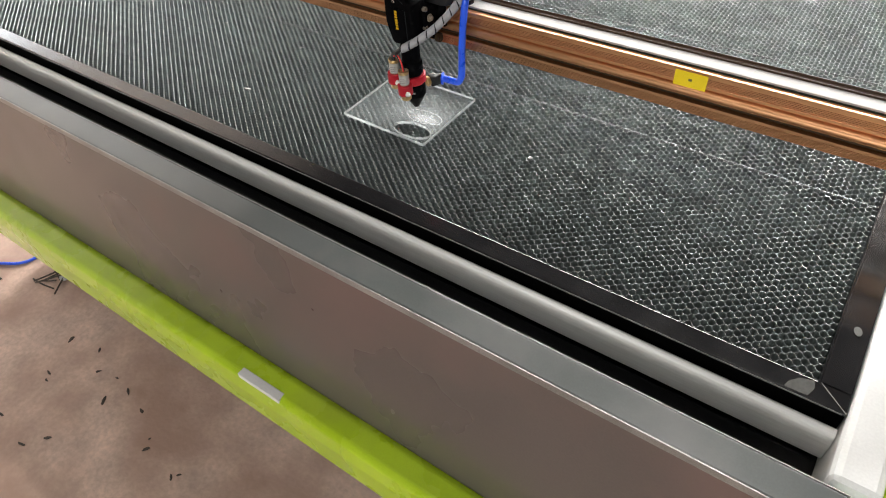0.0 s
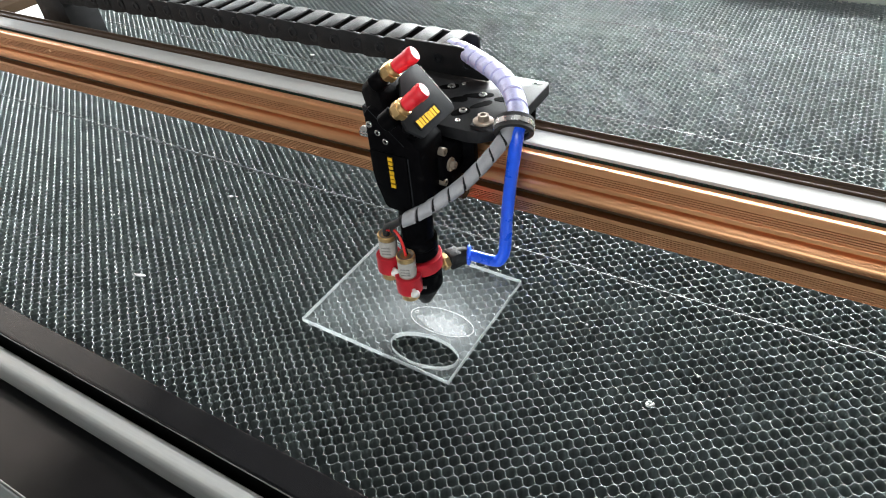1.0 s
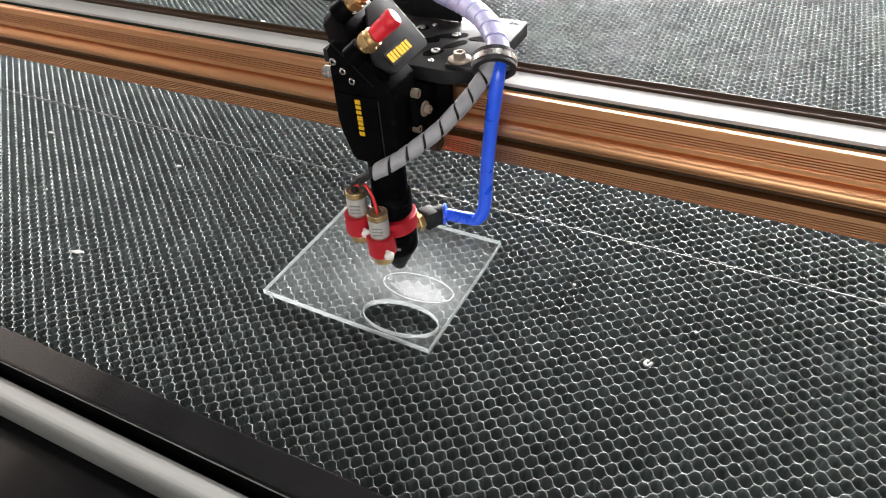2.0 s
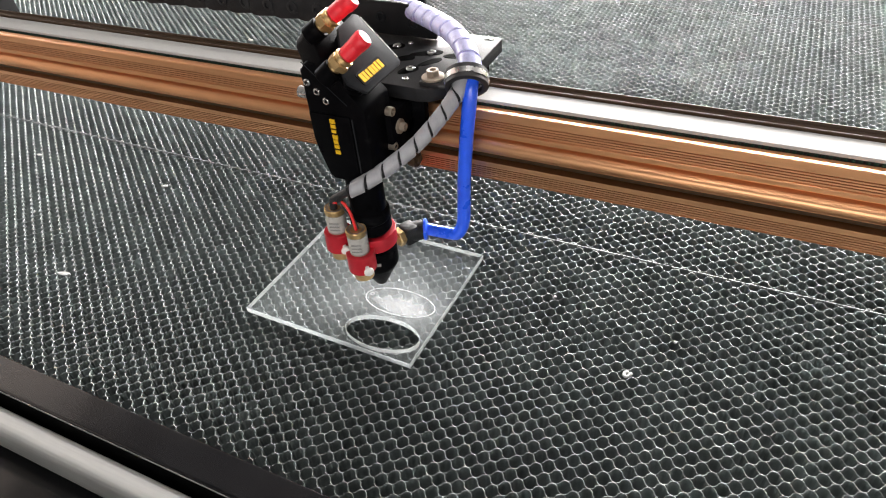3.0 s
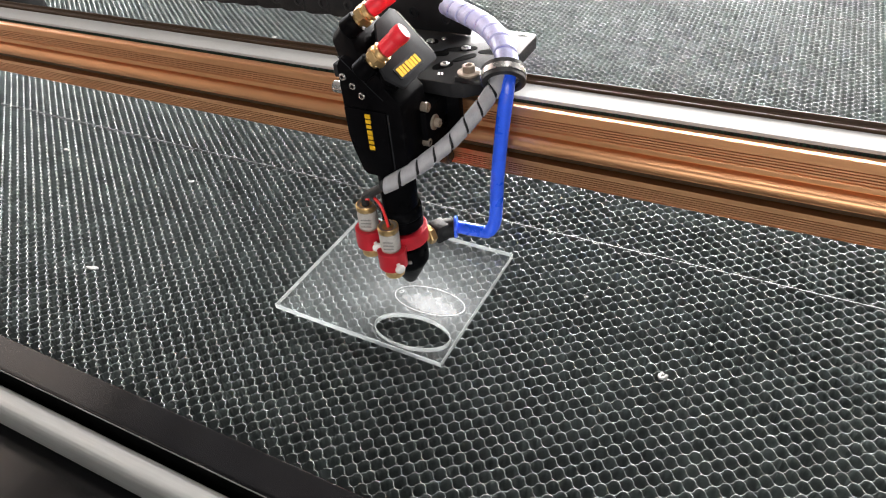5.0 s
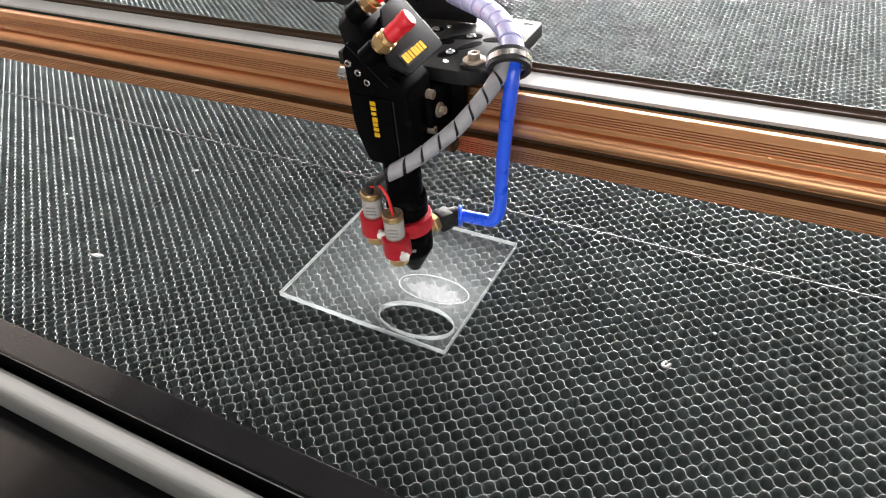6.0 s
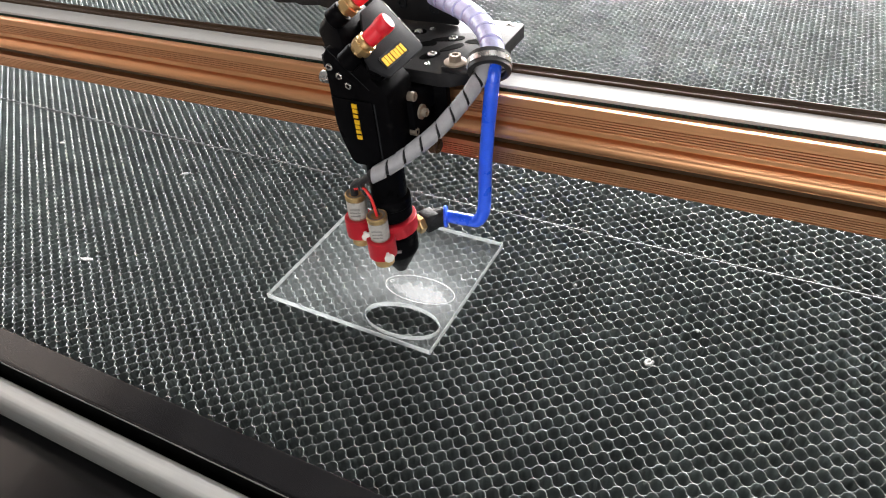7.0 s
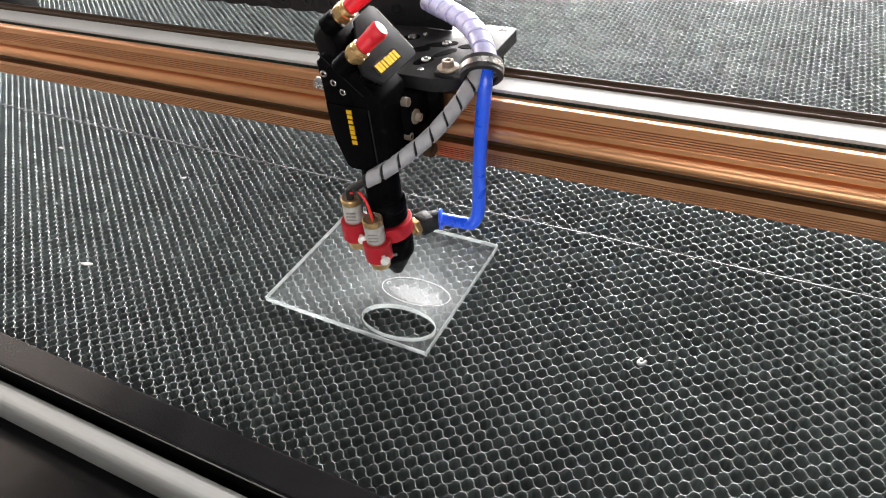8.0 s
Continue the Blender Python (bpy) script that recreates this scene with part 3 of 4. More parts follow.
part("name_strip", prism([(0.0080, 0.0400), (0.0090, 0.0388), (0.0142, 0.0388), (0.0152, 0.0400), (0.0152, 0.0605), (0.0142, 0.0617), (0.0090, 0.0617), (0.0080, 0.0605)], "z", 0.0001, 0.0004, m=lean), BLACK_ALLOY, holder, "black name strip")
for i, (w, h) in enumerate(((0.0024, 0.0048), (0.0021, 0.0048), (0.0019, 0.0046), (0.0025, 0.0048), (0.0022, 0.0045), (0.0020, 0.0048), (0.0023, 0.0047))):
    part("print_bar", box(0.0140 - h, 0.0140, 0.0403 + i * 0.0029, 0.0403 + i * 0.0029 + w, 0.0005, 0.0007, m=lean), YELLOW_PRINT, holder, "yellow print")
for foot, tip in (((-0.0040, 0.0345, 0.1610), (0.0133, 0.0418, 0.1767)), ((-0.0155, 0.0492, 0.1765), (0.0010, 0.0550, 0.1892))):
    way = (Vector(tip) - Vector(foot)).normalized()
    m = along(Vector(tip) - 0.0252 * way, tip)
    part("knob_lug", turned([(0.0050, -0.0060), (0.0054, -0.0055), (0.0054, 0.0020), (0.0050, 0.0024)], m, 24), BLACK_ALLOY, holder, smooth=30)
    knob = part("adjusting_knob", turned([(0.0036, 0.0010), (0.0036, 0.0055), (0.0042, 0.0058), (0.0042, 0.0098), (0.0034, 0.0102), (0.0034, 0.0130)], m, 20), BRASS, head, "brass adjusting screw", smooth=30)
    part("nut", turned([(0.0052, 0.0042), (0.0056, 0.0046), (0.0056, 0.0076), (0.0052, 0.0080)], m, 6), BRASS, knob)
    part("brass_ring", turned([(0.0046, 0.0090), (0.0050, 0.0093), (0.0050, 0.0108), (0.0046, 0.0111)], m, 24), BRASS, knob, smooth=35)
    part("cap", turned([(0.0038, 0.0112), (0.0042, 0.0116), (0.0043, 0.0185), (0.0042, 0.0192), (0.0046, 0.0200), (0.0047, 0.0232), (0.0044, 0.0246), (0.0037, 0.0253), (0.0022, 0.0251), (0, 0.0248)], m, 20), RED_CAP, knob, "red rubber cap", smooth=40)

# Carriage: top plate over the beam, bracket before it.
holes = [(0.0225, 0.1195, 0.0075, 0.0045, 20), (0.0040, 0.1180, 0.0100, 0.0040, 25), (0.0112, 0.1075, 0.0080, 0.0036, 55), (-0.0055, 0.1085, 0.0060, 0.0046, 30), (0.0035, 0.0945, 0.0066, 0.0050, 60), (-0.0200, 0.1215, 0.0070, 0.0044, 30)]
bolts_in = {(0.0040, 0.1180), (0.0035, 0.0945), (-0.0200, 0.1215)}
plate = part("carriage_plate", prism([(-0.060, 0.0780), (0.0180, 0.0755), (0.0250, 0.0770), (0.0390, 0.0900), (0.0396, 0.1495), (0.0376, 0.1520), (-0.060, 0.1520)], "z", 0.1268, 0.1350, 0.0008), SATIN_BLACK, head, "satin black carriage plate", smooth=30)
# The plate is uncut: black patches paint the shade of its open slots.
for x, y, a, b, turn in holes:
    c, s_ = math.cos(radians(turn)), math.sin(radians(turn))
    r = [(a * math.copysign(abs(math.cos(t)) ** 0.7, math.cos(t)), b * (0.75 + 0.25 * math.cos(t)) * math.sin(t)) for t in (2 * math.pi * k / 24 for k in range(24))]
    slot = part("slot", prism([(x + u * c - v * s_, y + u * s_ + v * c) for u, v in r], "z", 0.1346, 0.13525), SHADE_BLACK, plate, "black patch painted as an open slot's shade")
    if (x, y) in bolts_in:
        screw("slot_screw", (x + 0.3 * a * c, y + 0.3 * a * s_, 0.1350), (0, 0, 1), 0.0026, 0.0012, slot)
for x, y in ((-0.0122, 0.1290), (0.0072, 0.0845), (-0.0060, 0.0870), (0.0300, 0.1480), (0.0335, 0.1480)):
    screw("plate_screw", (x, y, 0.1350), (0, 0, 1), 0.0017, 0.0006, head)
part("bracket", prism([(0.0560, 0.1020), (0.0560, 0.1266), (0.0875, 0.1266), (0.0875, 0.1130), (0.0740, 0.0980), (0.0600, 0.0980)], "x", -0.0200, 0.0120, 0.0008), BLACK_ALLOY, head, smooth=30)
part("front_wheel_plate", box(-0.0500, 0.0200, 0.0800, 0.0855, 0.1000, 0.1267, 0.001), BLACK_ALLOY, head, smooth=30)
part("rear_plate", box(-0.0550, 0.0350, 0.1340, 0.1400, 0.0830, 0.1267, 0.001), BLACK_ALLOY, head, smooth=30)
for x, y, z, r in ((0.0085, 0.0590, 0.1285, 0.0026), (0.0120, 0.0640, 0.1172, 0.0024), (0.0085, 0.0575, 0.1080, 0.0023)):
    screw("bracket_screw", (x, y, z), (1, 0, 0), r, 0.0040, head, DIODE, washer=(z < 0.12 and z > 0.112))
roller = part("roller", turned([(0.0048, 0), (0.0054, 0.0008), (0.0054, 0.005), (0.0048, 0.0056), (0.0026, 0.0056), (0.0026, 0.0068), (0, 0.0068)], along((0.0030, 0.0868, 0.0815), (0.0120, 0.0868, 0.0815))), BRONZE_DARK, head, "small brown guide roller", smooth=30)
part("roller_arm", box(-0.0060, 0.0028, 0.0840, 0.0890, 0.0790, 0.1005, 0.0008), BLACK_ALLOY, roller, smooth=30)

# Hose clamp, hoses and wraps.
clamp_at = Vector((0.0458, 0.0820, 0.1405))
clamp_way = Vector((0.25, -0.62, -0.45)).normalized()
m = along(clamp_at - 0.0045 * clamp_way, clamp_at + clamp_way)
clamp = part("hose_clamp", turned([(0.0100, 0), (0.0116, 0.0005), (0.0116, 0.0085), (0.0100, 0.0090), (0.0086, 0.0086), (0.0086, 0.0004)], m, 30), BLACK_RUBBER, head, "black rubber-lined hose clamp", smooth=40)
part("clamp_band", turned([(0.0108, 0.0028), (0.0119, 0.0029), (0.0119, 0.0060), (0.0108, 0.0061)], m, 30), STEEL, clamp, "steel clamp band", smooth=40)
part("clamp_ear", prism([(0.0185, 0.0790), (0.0185, 0.0905), (0.0310, 0.0910), (0.0400, 0.0895), (0.0400, 0.0800), (0.0310, 0.0775)], "z", 0.1351, 0.1375, 0.0006), BLACK_RUBBER, clamp, smooth=30)
bolt = part("clamp_bolt", turned([(0.0058, 0.1375), (0.0063, 0.1379), (0.0063, 0.1388), (0.0056, 0.1392)], pose(0.0246, 0.0848, 0), 26), DIODE, clamp, "steel bolt and washer", smooth=35)
part("bolt_head", turned([(0.0037, 0.1392), (0.0037, 0.1420), (0.0032, 0.1426), (0.0020, 0.1426), (0.0018, 0.1410), (0, 0.1410)], pose(0.0246, 0.0848, 0), 6), DIODE, bolt, "dull hexagon bolt head")
air = thing("air_hose", "bright blue air hose with a violet sleeved upper run", "hose")
air.location = (HX, HY, 0)
part("hose", hose([(0.0482, 0.0845, 0.1430), (0.0486, 0.0795, 0.1340), (0.0462, 0.0775, 0.1100), (0.0432, 0.0772, 0.0800), (0.0412, 0.0776, 0.0520), (0.0392, 0.0778, 0.0430), (0.0362, 0.0778, 0.0378), (0.0315, 0.0776, 0.0362), (0.0150, 0.0769, 0.0358)], 0.0040, 10, 18), BLUE_HOSE, air, "bright blue hose", smooth=60)
UP = [(-0.030, 0.149, 0.1490), (-0.018, 0.1435, 0.1500), (-0.004, 0.1350, 0.1505), (0.0100, 0.1255, 0.1510), (0.0235, 0.1155, 0.1505), (0.0350, 0.1040, 0.1485), (0.0430, 0.0930, 0.1450), (0.0462, 0.0850, 0.1415)]
part("sleeved_hose", hose(UP, 0.0054, 10, 18), VIOLET_HOSE, air, "violet hose under clear wrap", smooth=60)
part("clear_wrap", spiral(UP, 0.0055, 0.0092, 0.0105), CLEAR_WRAP, air, "milky spiral wrap", smooth=50)
collar = part("collar", turned([(0.0056, 0), (0.0068, 0.0003), (0.0071, 0.0008), (0.0071, 0.0018), (0.0062, 0.0024), (0.0042, 0.0028)], along((0.0128, 0.0760, 0.0357), (0.0200, 0.0790, 0.0357)), 28), BLUE_HOSE, air, "blue push-in collar", smooth=40)
elbow_a, elbow_b = Vector((0.0130, 0.0761, 0.0357)), Vector((0.0052, 0.0695, 0.0358))
part("fitting", cylinder(0.0064, elbow_a, elbow_b, 0.0008), BLACK_PLASTIC, air, "black push-in fitting", smooth=40)
part("fitting_body", box(-0.0045, 0.0045, -0.0055, 0.0050, -0.0060, 0.0062, 0.0012, m=pose(0.0056, 0.0692, 0.0360, 0, 0, 60)), BLACK_PLASTIC, air, smooth=30)
part("brass_nut", turned([(0.0056, 0), (0.0062, 0.0006), (0.0062, 0.0036), (0.0056, 0.0042)], along((0.0030, 0.0652, 0.0360), (0.0010, 0.0612, 0.0360)), 6), BRASS, air, "brass nut")
part("brass_stem", cylinder(0.0036, (0.0022, 0.0636, 0.0360), (-0.0006, 0.0580, 0.0360), 0.0004), BRASS, air, "brass thread", smooth=40)

cable = thing("pointer_cable", "grey spiral-wrapped pointer cable with black and red leads", "cable")
cable.location = (HX, HY, 0)
DOWN = [(0.0440, 0.0815, 0.1410), (0.0412, 0.0740, 0.1330), (0.0350, 0.0640, 0.1235), (0.0270, 0.0540, 0.1140), (0.0180, 0.0455, 0.1065), (0.0090, 0.0385, 0.1000), (0.0000, 0.0335, 0.0945), (-0.0055, 0.0318, 0.0915)]
part("sheath", hose(DOWN, 0.0034, 10, 16), BLACK_PLASTIC, cable, "black inner cable", smooth=60)
part("wrap", spiral(DOWN, 0.0037, 0.0100, 0.0112), WRAP_GREY, cable, "grey spiral wrap", smooth=50)
part("black_lead", hose([(-0.0040, 0.0322, 0.0922), (-0.0100, 0.0318, 0.0880), (-0.0160, 0.0328, 0.0835), (-0.0205, 0.0342, 0.0790), (-0.0220, 0.0350, 0.0700)], 0.0023, 8, 12), BLACK_RUBBER, cable, smooth=60)
part("black_lead", hose([(-0.0080, 0.0318, 0.0890), (-0.0135, 0.0318, 0.0840), (-0.0130, 0.0315, 0.0805)], 0.0019, 8, 12), BLACK_RUBBER, cable, smooth=60)
part("red_lead", hose([(-0.0125, 0.0315, 0.0822), (-0.0090, 0.0300, 0.0815), (-0.0058, 0.0292, 0.0760), (-0.0045, 0.0296, 0.0640)], 0.0009, 8, 10), RED_WIRE, cable, "red lead", smooth=60)
part("red_lead", hose([(-0.0165, 0.0320, 0.0800), (-0.0195, 0.0330, 0.0790), (-0.0212, 0.0345, 0.0715)], 0.0009, 8, 10), RED_WIRE, cable, "red lead", smooth=60)
part("clear_lead", hose([(-0.0135, 0.0315, 0.0815), (-0.0115, 0.0318, 0.0760), (-0.0070, 0.0322, 0.0705), (-0.0040, 0.0310, 0.0650)], 0.0006, 8, 8), BLACK_RUBBER, cable, smooth=60)

# Two pointer modules in red clamps on one red ring.
part("clamp_ring", turned([(0.0105, 0.0440), (0.0138, 0.0440), (0.0142, 0.0444), (0.0142, 0.0531), (0.0138, 0.0535), (0.0105, 0.0535)], pose(AX, AY, 0), 36), RED_ALLOY, head, "red anodised clamp ring", smooth=35)
for cx, cy, tilt, z0 in ((-0.0050, 0.0297, (0.0, 0.0), 0.0), (-0.0222, 0.0350, (-0.02, 0.03), 0.0075)):
    base = Matrix.Translation((cx, cy, 0.0485 + z0)) @ Euler((tilt[0], tilt[1], 0)).to_matrix().to_4x4()
    arm = along((cx, cy, 0.0455 + 0.5 * z0), (AX, AY, 0.0490))
    holder_ring = part("pointer_clamp", turned([(0.0061, -0.0120), (0.0080, -0.0120), (0.0085, -0.0115), (0.0085, 0.0005), (0.0080, 0.0010), (0.0061, 0.0010)], base, 30), RED_ALLOY, head, "red anodised pointer clamp", smooth=35)
    part("arm", box(-0.0046, 0.0046, -0.0046, 0.0046, 0.0070, 0.0105, 0.0006, m=arm), RED_ALLOY, holder_ring, smooth=30)
    diode = part("pointer_module", turned([(0.0030, -0.0165), (0.0048, -0.0165), (0.0054, -0.0155), (0.0054, -0.0125), (0.0058, -0.0118), (0.0058, 0.0160), (0.0060, 0.0162), (0.0060, 0.0172), (0.0057, 0.0175), (0.0036, 0.0172), (0.0034, 0.0166), (0.0012, 0.0164), (0.0010, 0.0140), (0, 0.0140)], base, 28), DIODE, head, "dull metal pointer module", smooth=35)
    part("lens_cap", turned([(0.0036, -0.0192), (0.0050, -0.0192), (0.0060, -0.0182), (0.0060, -0.0148), (0.0052, -0.0138)], base, 22), BRASS, diode, "knurled brass lens cap", smooth=35)
    part("paper_label", turned([(0.0059, 0.0022), (0.00592, 0.0024), (0.00592, 0.0135), (0.0059, 0.0137)], base, 28), LABEL_GREY, diode, "faded paper label", smooth=35)
    part("rim", turned([(0.0048, 0.0140), (0.0061, 0.0144), (0.0061, 0.0172), (0.0055, 0.0177), (0.0048, 0.0170)], base, 28), BRASS, diode, "tarnished brass rim", smooth=35)
    for k in range(3):
        part("print_bar", box(-0.0030, 0.0030, -0.0001, 0.0001, 0, 0.0006, m=base @ pose(0.0022, -0.0057, 0.0045 + 0.0024 * k, 0, 0, 20)), GREY_PRINT, diode, "grey print")
    part("thumb_screw", turned([(0.0012, 0), (0.0012, 0.003), (0.0028, 0.0032), (0.0031, 0.0044), (0.0022, 0.0056), (0, 0.0058)], base @ along((0.0062, -0.0048, -0.0060), (0.0105, -0.0085, -0.0070)), 14), NYLON, holder_ring, "white nylon thumb screw", smooth=50)

# ---- cable chain along the beam ----
chain = thing("cable_chain", "black plastic cable chain along the gantry", "cable chain")
chain.location = (HX, HY, 0)
LINE = smooth_path([(-0.022, 0.154, 0.1452), (-0.100, 0.155, 0.1442), (-0.200, 0.157, 0.1435), (-0.300, 0.158, 0.1425), (-0.400, 0.159, 0.1405), (-0.500, 0.160, 0.1380)], 40)
reach = [0.0]
for a, b in zip(LINE, LINE[1:]):
    reach.append(reach[-1] + (b - a).length)


def on_chain(s):
    i = min(max(1, sum(r < s for r in reach)), len(LINE) - 1)
    return LINE[i - 1].lerp(LINE[i], (s - reach[i - 1]) / (reach[i] - reach[i - 1]))


bm = prism([(math.cos(t) * 0.0115 - 0.0040, math.sin(t) * 0.0088) for t in (math.pi / 2 + math.pi * k / 10 for k in range(11))] + [(0.0105, -0.0075), (0.0125, -0.0060), (0.0125, 0.0060), (0.0105, 0.0075)], "y", -0.0140, -0.0112, 0.0005)
prism([(math.cos(t) * 0.0115 - 0.0040, math.sin(t) * 0.0088) for t in (math.pi / 2 + math.pi * k / 10 for k in range(11))] + [(0.0105, -0.0075), (0.0125, -0.0060), (0.0125, 0.0060), (0.0105, 0.0075)], "y", 0.0112, 0.0140, 0.0005, bm=bm)
box(-0.0085, 0.0045, -0.0125, 0.0125, 0.0070, 0.0088, 0.0005, bm=bm)
box(-0.0085, 0.0045, -0.0125, 0.0125, -0.0088, -0.0070, 0.0005, bm=bm)
turned([(0.0042, 0), (0.0042, 0.0006), (0.0034, 0.0010), (0.0022, 0.0010), (0.0020, 0.0002), (0, 0.0002)], along((0.0075, -0.0140, 0), (0.0075, -0.02, 0)), 16, bm=bm)
first, pitch = None, 0.0205
count = int(reach[-1] / pitch)
for i in range(count):
    a, b = on_chain(i * pitch), on_chain((i + 1) * pitch)
    c, way = (a + b) / 2, (b - a).normalized()
    side = Vector((0, 0, 1)).cross(way).normalized()
    m = Matrix((way, side, way.cross(side))).transposed().to_4x4()
    m.translation = c
    m = m @ pose(0, 0, 0, 0, 0, 180)
    if first is None:
        first = part("link", bm, BLACK_PLASTIC, chain, smooth=35)
        link = first
    else:
        link = new("link", first.data)
        link.parent = chain
    link.matrix_local = m
part("chain_bracket", prism([(-0.512, 0.078), (-0.512, 0.144), (-0.506, 0.148), (-0.474, 0.148), (-0.470, 0.142), (-0.466, 0.078)], "y", 0.1450, 0.1800, 0.001), BLACK_PLASTIC, chain, "black chain end bracket", smooth=30)
cover = part("end_cover", prism([(-0.062, 0.1352), (-0.062, 0.1560), (-0.022, 0.1560), (-0.006, 0.1535), (0.0005, 0.1490), (0.0025, 0.1420), (0.0015, 0.1352)], "y", 0.1370, 0.1398, 0.0008), BLACK_PLASTIC, chain, "black chain end cover", smooth=30)
screw("cover_screw", (-0.014, 0.1370, 0.1440), (0, -1, 0), 0.0034, 0.0010, cover, GUNMETAL)
screw("cover_screw", (-0.036, 0.1370, 0.1460), (0, -1, 0), 0.0034, 0.0010, cover, GUNMETAL)

# ---- acrylic sheet with a cut oval ----
sheet = thing("acrylic_sheet", "clear acrylic sheet with a cut-out oval and smoke bloom", "acrylic sheet")
CORNERS = [(0.0, 0.0), (0.0031, 0.1032), (-0.1167, 0.1050), (-0.120, 0.0026)]
TOP, LOW = 0.0038, 0.0003


def oval(cx, cy, a, b, tilt, count=56):
    c, s = math.cos(radians(tilt)), math.sin(radians(tilt))
    return [(cx + a * math.cos(t) * c - b * math.sin(t) * s, cy + a * math.cos(t) * s + b * math.sin(t) * c) for t in (2 * math.pi * k / count for k in range(count))]


HOLE, MARK = (-0.0272, 0.0160, 0.0245, 0.0122, 2.0), (-0.0288, 0.0426, 0.0242, 0.0112, 1.0)


def rim_points(points, inner, cx, cy):
    """The outline seen from the hole's middle in the directions of the hole's points, with the corners kept."""
    out = []
    for x, y in inner:
        d, best = Vector((x - cx, y - cy)).normalized(), None
        for a, b in zip(points, points[1:] + points[:1]):
            e = Vector(b) - Vector(a)
            w = Vector((a[0] - cx, a[1] - cy))
            det = d.cross(e)
            if abs(det) > 1e-9:
                t, u = w.cross(e) / det, w.cross(d) / det
                if t > 0 and -1e-6 <= u <= 1 + 1e-6:
                    best = (cx + t * d.x, cy + t * d.y)
        out.append(best)
    for c in points:
        k = min(range(len(out)), key=lambda n: abs(math.remainder(math.atan2(out[n][1] - cy, out[n][0] - cx) - math.atan2(c[1] - cy, c[0] - cx), 2 * math.pi)))
        out[k] = c
    return out


def ringed(outer, inner, z, bm):
    """The flat face between an outline and a hole, both with the same count of points."""
    o, i = outer, inner
    ov, iv = [bm.verts.new((*p, z)) for p in o], [bm.verts.new((*p, z)) for p in i]
    for k in range(len(ov)):
        j = (k + 1) % len(ov)
        bm.faces.new((ov[k], ov[j], iv[j], iv[k]))
    return ov, iv


bm = bmesh.new()
cut = oval(*HOLE)
rim = rim_points(CORNERS, cut, HOLE[0], HOLE[1])
to, ti_ = ringed(rim, cut, TOP, bm)
lo, li = ringed(rim, cut, LOW, bm)
for k in range(len(to)):
    j = (k + 1) % len(to)
    bm.faces.new((to[k], lo[k], lo[j], to[j]))
    bm.faces.new((ti_[k], ti_[j], li[j], li[k]))
bmesh.ops.recalc_face_normals(bm, faces=bm.faces[:])
pane = part("pane", bm, ACRYLIC, sheet)
pane.visible_shadow = False


def wall_strip(points, z0, z1, wide):
    """A thin frosted skin along an outline, wide metres thick towards its left."""
    b = bmesh.new()
    n = len(points)
    rows = []
    for k in range(n):
        p, q = Vector(points[k - 1]), Vector(points[(k + 1) % n])
        d = (q - p).normalized()
        out = Vector((-d.y, d.x)) * wide
        x, y = points[k]
        rows.append([b.verts.new(v) for v in ((x, y, z0), (x, y, z1), (x + out.x, y + out.y, z1), (x + out.x, y + out.y, z0))])
    for k in range(n):
        p, q = rows[k], rows[(k + 1) % n]
        for i in range(4):
            j = (i + 1) % 4
            b.faces.new((p[i], q[i], q[j], p[j]))
    bmesh.ops.recalc_face_normals(b, faces=b.faces[:])
    return b


part("frosted_edge", wall_strip(CORNERS, LOW, TOP + 0.0001, -0.0004), ACRYLIC_EDGE, sheet, "frosted white cut edge")
part("oval_edge", wall_strip(cut, LOW, TOP + 0.0001, -0.0003), ACRYLIC_EDGE, sheet, "frosted white oval edge")
part("engraved_oval", wall_strip(oval(*MARK), TOP + 0.00005, TOP + 0.0002, 0.0005), ENGRAVED, sheet, "engraved white oval line")
part("engraved_circle", wall_strip(oval(-0.0492, 0.0432, 0.0014, 0.0014, 0, 18), TOP + 0.00005, TOP + 0.0002, 0.0004), ENGRAVED, sheet, "engraved small circle")
random.seed(5)
shape = [(-0.0480, 0.0400), (-0.0445, 0.0425), (-0.0415, 0.0420), (-0.0370, 0.0475), (-0.0355, 0.0440), (-0.0330, 0.0445), (-0.0300, 0.0490), (-0.0285, 0.0448), (-0.0255, 0.0450), (-0.0225, 0.0485), (-0.0205, 0.0440), (-0.0165, 0.0442), (-0.0130, 0.0465), (-0.0120, 0.0415), (-0.0075, 0.0400), (-0.0090, 0.0372), (-0.017, 0.0340), (-0.027, 0.0326), (-0.037, 0.0345), (-0.044, 0.0372)]
part("engraved_patch", prism(shape, "z", TOP + 0.00005, TOP + 0.00015), FROST, sheet, "frosted engraved patch")

# ---- scraps lying on the bed ----
for x, y, a, b, turn in ((-0.2708, -0.0162, 0.0052, 0.0016, 15), (-0.2806, 0.0959, 0.0026, 0.0014, 30), (-0.4344, 0.0951, 0.0028, 0.0015, 10),
                         (0.1355, 0.0740, 0.0012, 0.0010, 0), (-0.406, 0.372, 0.0034, 0.0020, 20), (0.060, 0.085, 0.0011, 0.0009, 50), (-0.36, 0.03, 0.0010, 0.0008, 40)):
    bm = prism([(p[0] * random.uniform(0.75, 1.1), p[1] * random.uniform(0.75, 1.1)) for p in oval(0, 0, a, b, 0, 9)], "z", 0.0, 0.0012, 0.0002)
    ob = tagged(part("scrap", bm, SCRAP), "small white scrap lying on the honeycomb", "scrap", "scraps on the bed")
    ob.matrix_world = pose(x, y, 0.0003, 3, 4, turn)

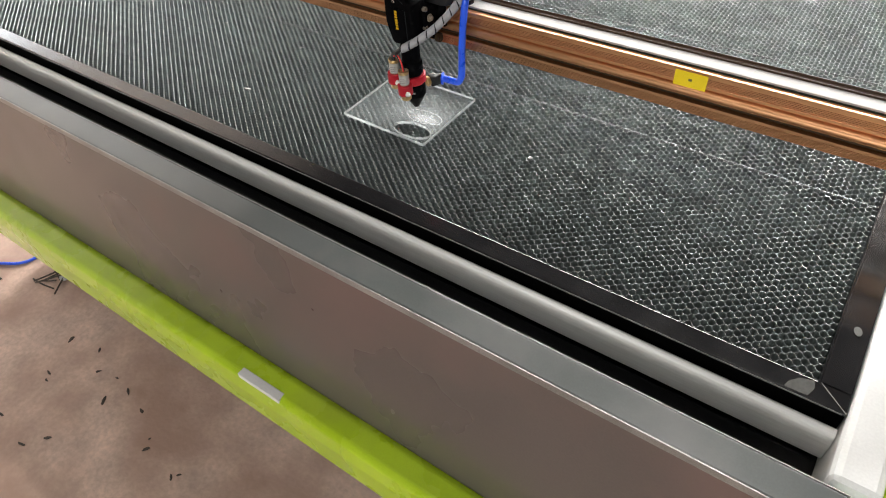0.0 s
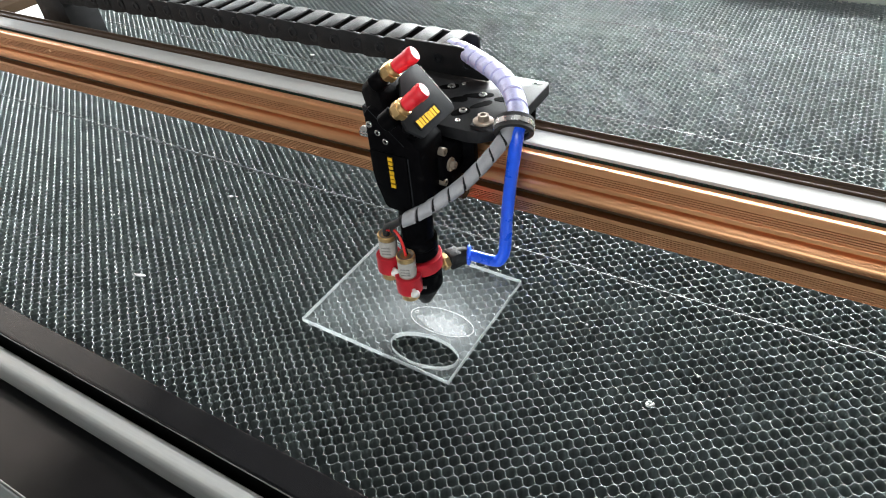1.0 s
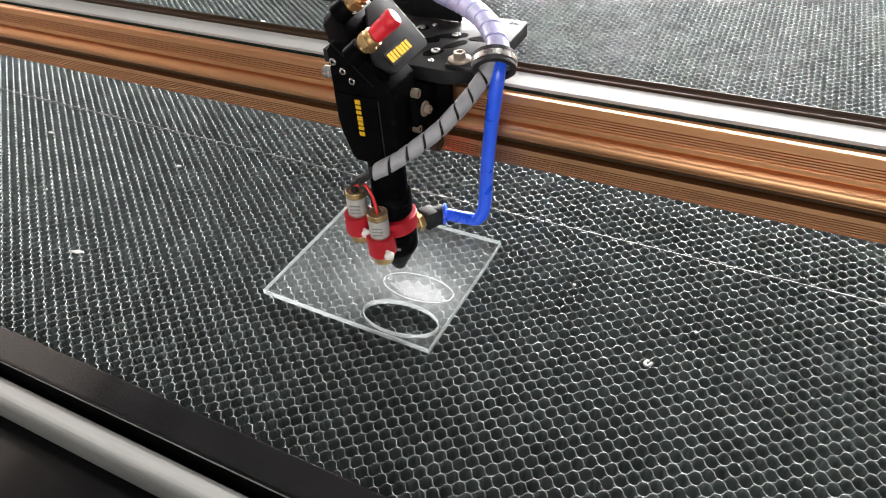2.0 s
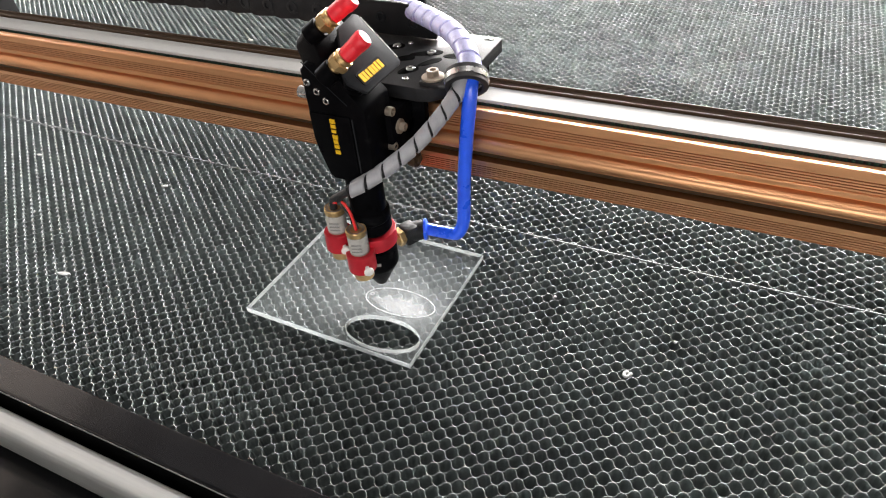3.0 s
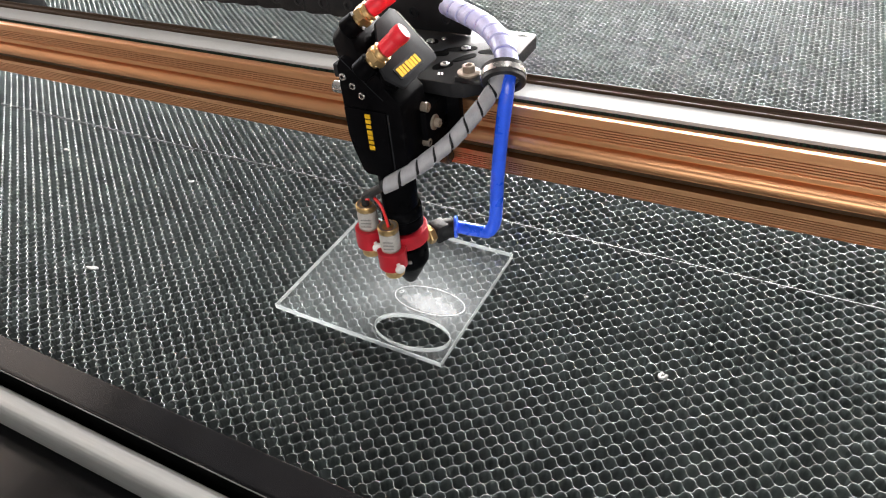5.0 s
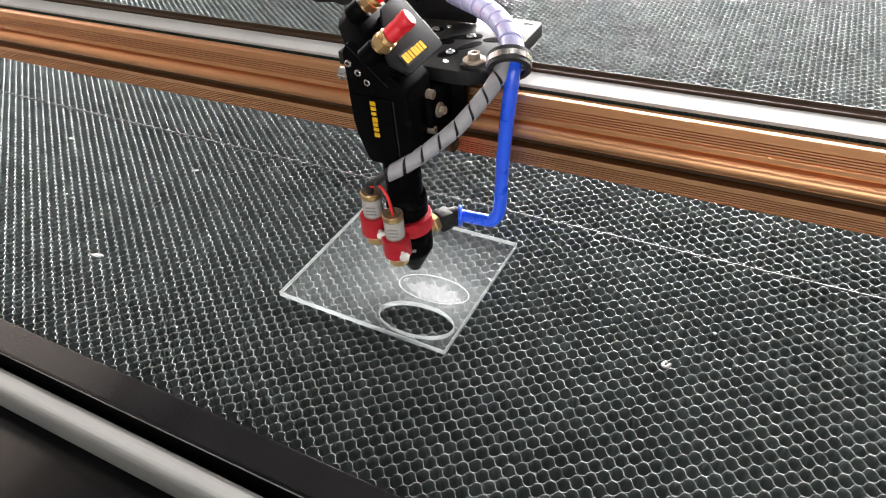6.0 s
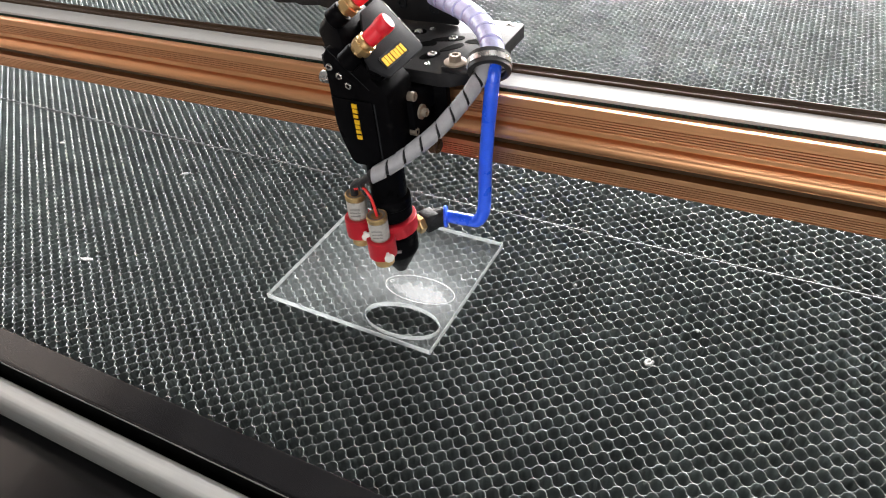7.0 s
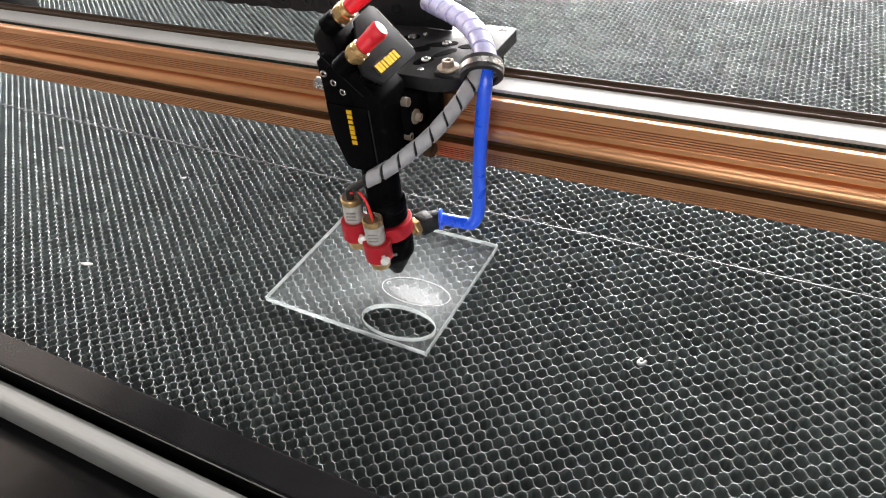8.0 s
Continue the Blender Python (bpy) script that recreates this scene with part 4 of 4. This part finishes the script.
curl = part("scrap", hose([(0.0017 * math.cos(a) * (1 + 0.12 * a), 0.0016 * math.sin(a), 0.0008 + 0.0003 * a) for a in (0.4 + 0.62 * k for k in range(9))], 0.0009, 5, 8), SCRAP, smooth=50)
tagged(curl, "small curled white scrap lying on the honeycomb", "scrap", "scraps on the bed").matrix_world = pose(0.1156, 0.0402, 0.0002, 3, 2, 60)
tape = part("tape_scrap", prism([(0.4185, -0.1050), (0.4205, -0.0985), (0.4270, -0.0915), (0.4370, -0.0885), (0.4385, -0.0960), (0.4355, -0.1045)], "z", 0.0023, 0.0027, 0.0001), DULL_TAPE)
tagged(tape, "small pale grey scrap of tape on the black flange", "tape")
mark = part("scrap", prism(oval(0.4536, -0.0250, 0.0032, 0.0050, 15, 11), "z", 0.0036, 0.0042, 0.0001), DULL_TAPE)
tagged(mark, "small pale grey chip on the black side flange", "scrap", "scraps on the bed")

# ---- litter on the floor ----
wire = part("wire", hose([(-1.9, -0.42, FLOOR + 0.004), (-1.60, -0.31, FLOOR + 0.004), (-1.39, -0.212, FLOOR + 0.005), (-1.325, -0.158, FLOOR + 0.004), (-1.32, -0.06, FLOOR + 0.004)], 0.004, 10, 10), BLUE_HOSE, None, smooth=60)
tagged(wire, "thin blue wire lying on the concrete floor", "wire")
for i in range(26):
    x, y = random.uniform(-1.7, -0.45), random.uniform(-0.50, -0.17)
    s = random.uniform(0.002, 0.008)
    bm = prism([(p[0] * random.uniform(0.5, 1.2), p[1] * random.uniform(0.5, 1.2)) for p in oval(0, 0, s * 1.6, s * 0.5, 0, 8)], "z", 0, 0.003)
    tagged(part("litter", bm, DIRT), "small dark scrap of litter on the floor", "litter", "litter on the floor").matrix_world = pose(x, y, FLOOR, 0, 0, random.uniform(0, 180))

twig = thing("twig_litter", "small heap of dark twigs and a bottle cap on the floor", "litter")
for i in range(7):
    a = random.uniform(0, math.pi)
    c = Vector((-1.19 + random.uniform(-0.03, 0.03), -0.165 + random.uniform(-0.03, 0.03), FLOOR + 0.003 + 0.002 * i))
    d = Vector((math.cos(a), math.sin(a), 0)) * random.uniform(0.02, 0.05)
    part("twig", hose([c - d, c + Vector((0.004, -0.003, 0.003)), c + d], 0.0022, 4, 7), DIRT, twig, smooth=60)
part("cap", turned([(0.012, FLOOR), (0.013, FLOOR + 0.001), (0.012, FLOOR + 0.007), (0.009, FLOOR + 0.0075)], pose(-1.175, -0.145, 0.006), 16), SCRAP, twig, "white bottle cap", smooth=40)

# ---- honeycomb ribbons: corrugated strips in turn, glued crest to crest ----
PERIOD, STEP, CX, CY = 0.0106, 0.00390, 0.0876, -0.0100
THICK, DEEP = 0.00034, 0.020


def ribbon_mesh(seed, sign):
    rng = np.random.default_rng(seed)
    per = 16
    k = np.arange(int((X1 - X0 - 0.002) / PERIOD * per) + 1)
    x = X0 + 0.001 + k * PERIOD / per
    ph = (x - CX) / PERIOD * 2 * np.pi
    wave = np.cos(ph + 0.06 * np.interp(k, np.arange(0, len(k) + 20, 10), rng.normal(0, 1, len(np.arange(0, len(k) + 20, 10)))))
    amp = 0.00195 * (1 + 0.05 * np.interp(k, np.arange(0, len(k) + 12, 6), rng.normal(0, 1, len(np.arange(0, len(k) + 12, 6)))))
    y = sign * amp * np.sign(wave) * np.abs(wave) ** 0.62
    top = 0.00025 * np.interp(k, np.arange(0, len(k) + 30, 15), rng.normal(0, 1, len(np.arange(0, len(k) + 30, 15)))).clip(-1.2, 1.0) - 0.0003
    h = THICK / 2
    low = top * 0 - DEEP
    co = np.stack([np.stack(c, 1) for c in ((x, y - h, top - 0.00013), (x, y - 0.45 * h, top), (x, y + 0.45 * h, top), (x, y + h, top - 0.00013), (x, y + h, low), (x, y - h, low))], 1).reshape(-1, 3)
    n = len(x)
    i = np.arange(n - 1)[:, None] * 6
    faces = np.concatenate([i + [[0, 6, 7, 1]], i + [[1, 7, 8, 2]], i + [[2, 8, 9, 3]], i + [[3, 9, 10, 4]], i + [[5, 11, 6, 0]]], 0)
    me = bpy.data.meshes.new("ribbon")
    me.from_pydata(co.tolist(), [], faces.tolist())
    # Walls take the darker foil, the three crest faces the lightened copy.
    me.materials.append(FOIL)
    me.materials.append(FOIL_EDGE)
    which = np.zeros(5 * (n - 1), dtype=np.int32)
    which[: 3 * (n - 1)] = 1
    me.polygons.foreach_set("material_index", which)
    return me


SEAMS = (0.1400, 0.3600, 0.5940)
variants = [[ribbon_mesh(10 * s + v, 1 - 2 * s) for v in range(4)] for s in (0, 1)]
random.seed(11)
k0 = math.ceil((YF - CY) / STEP)
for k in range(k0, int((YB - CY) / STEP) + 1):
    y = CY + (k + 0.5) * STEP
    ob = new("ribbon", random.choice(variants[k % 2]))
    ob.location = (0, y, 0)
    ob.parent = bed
for y in SEAMS:
    part("joint_strip", box(X0 + 0.001, X1 - 0.002, y - 0.00020, y + 0.00020, -0.018, 0.0), SEAM, bed, "bright straight joint strip")
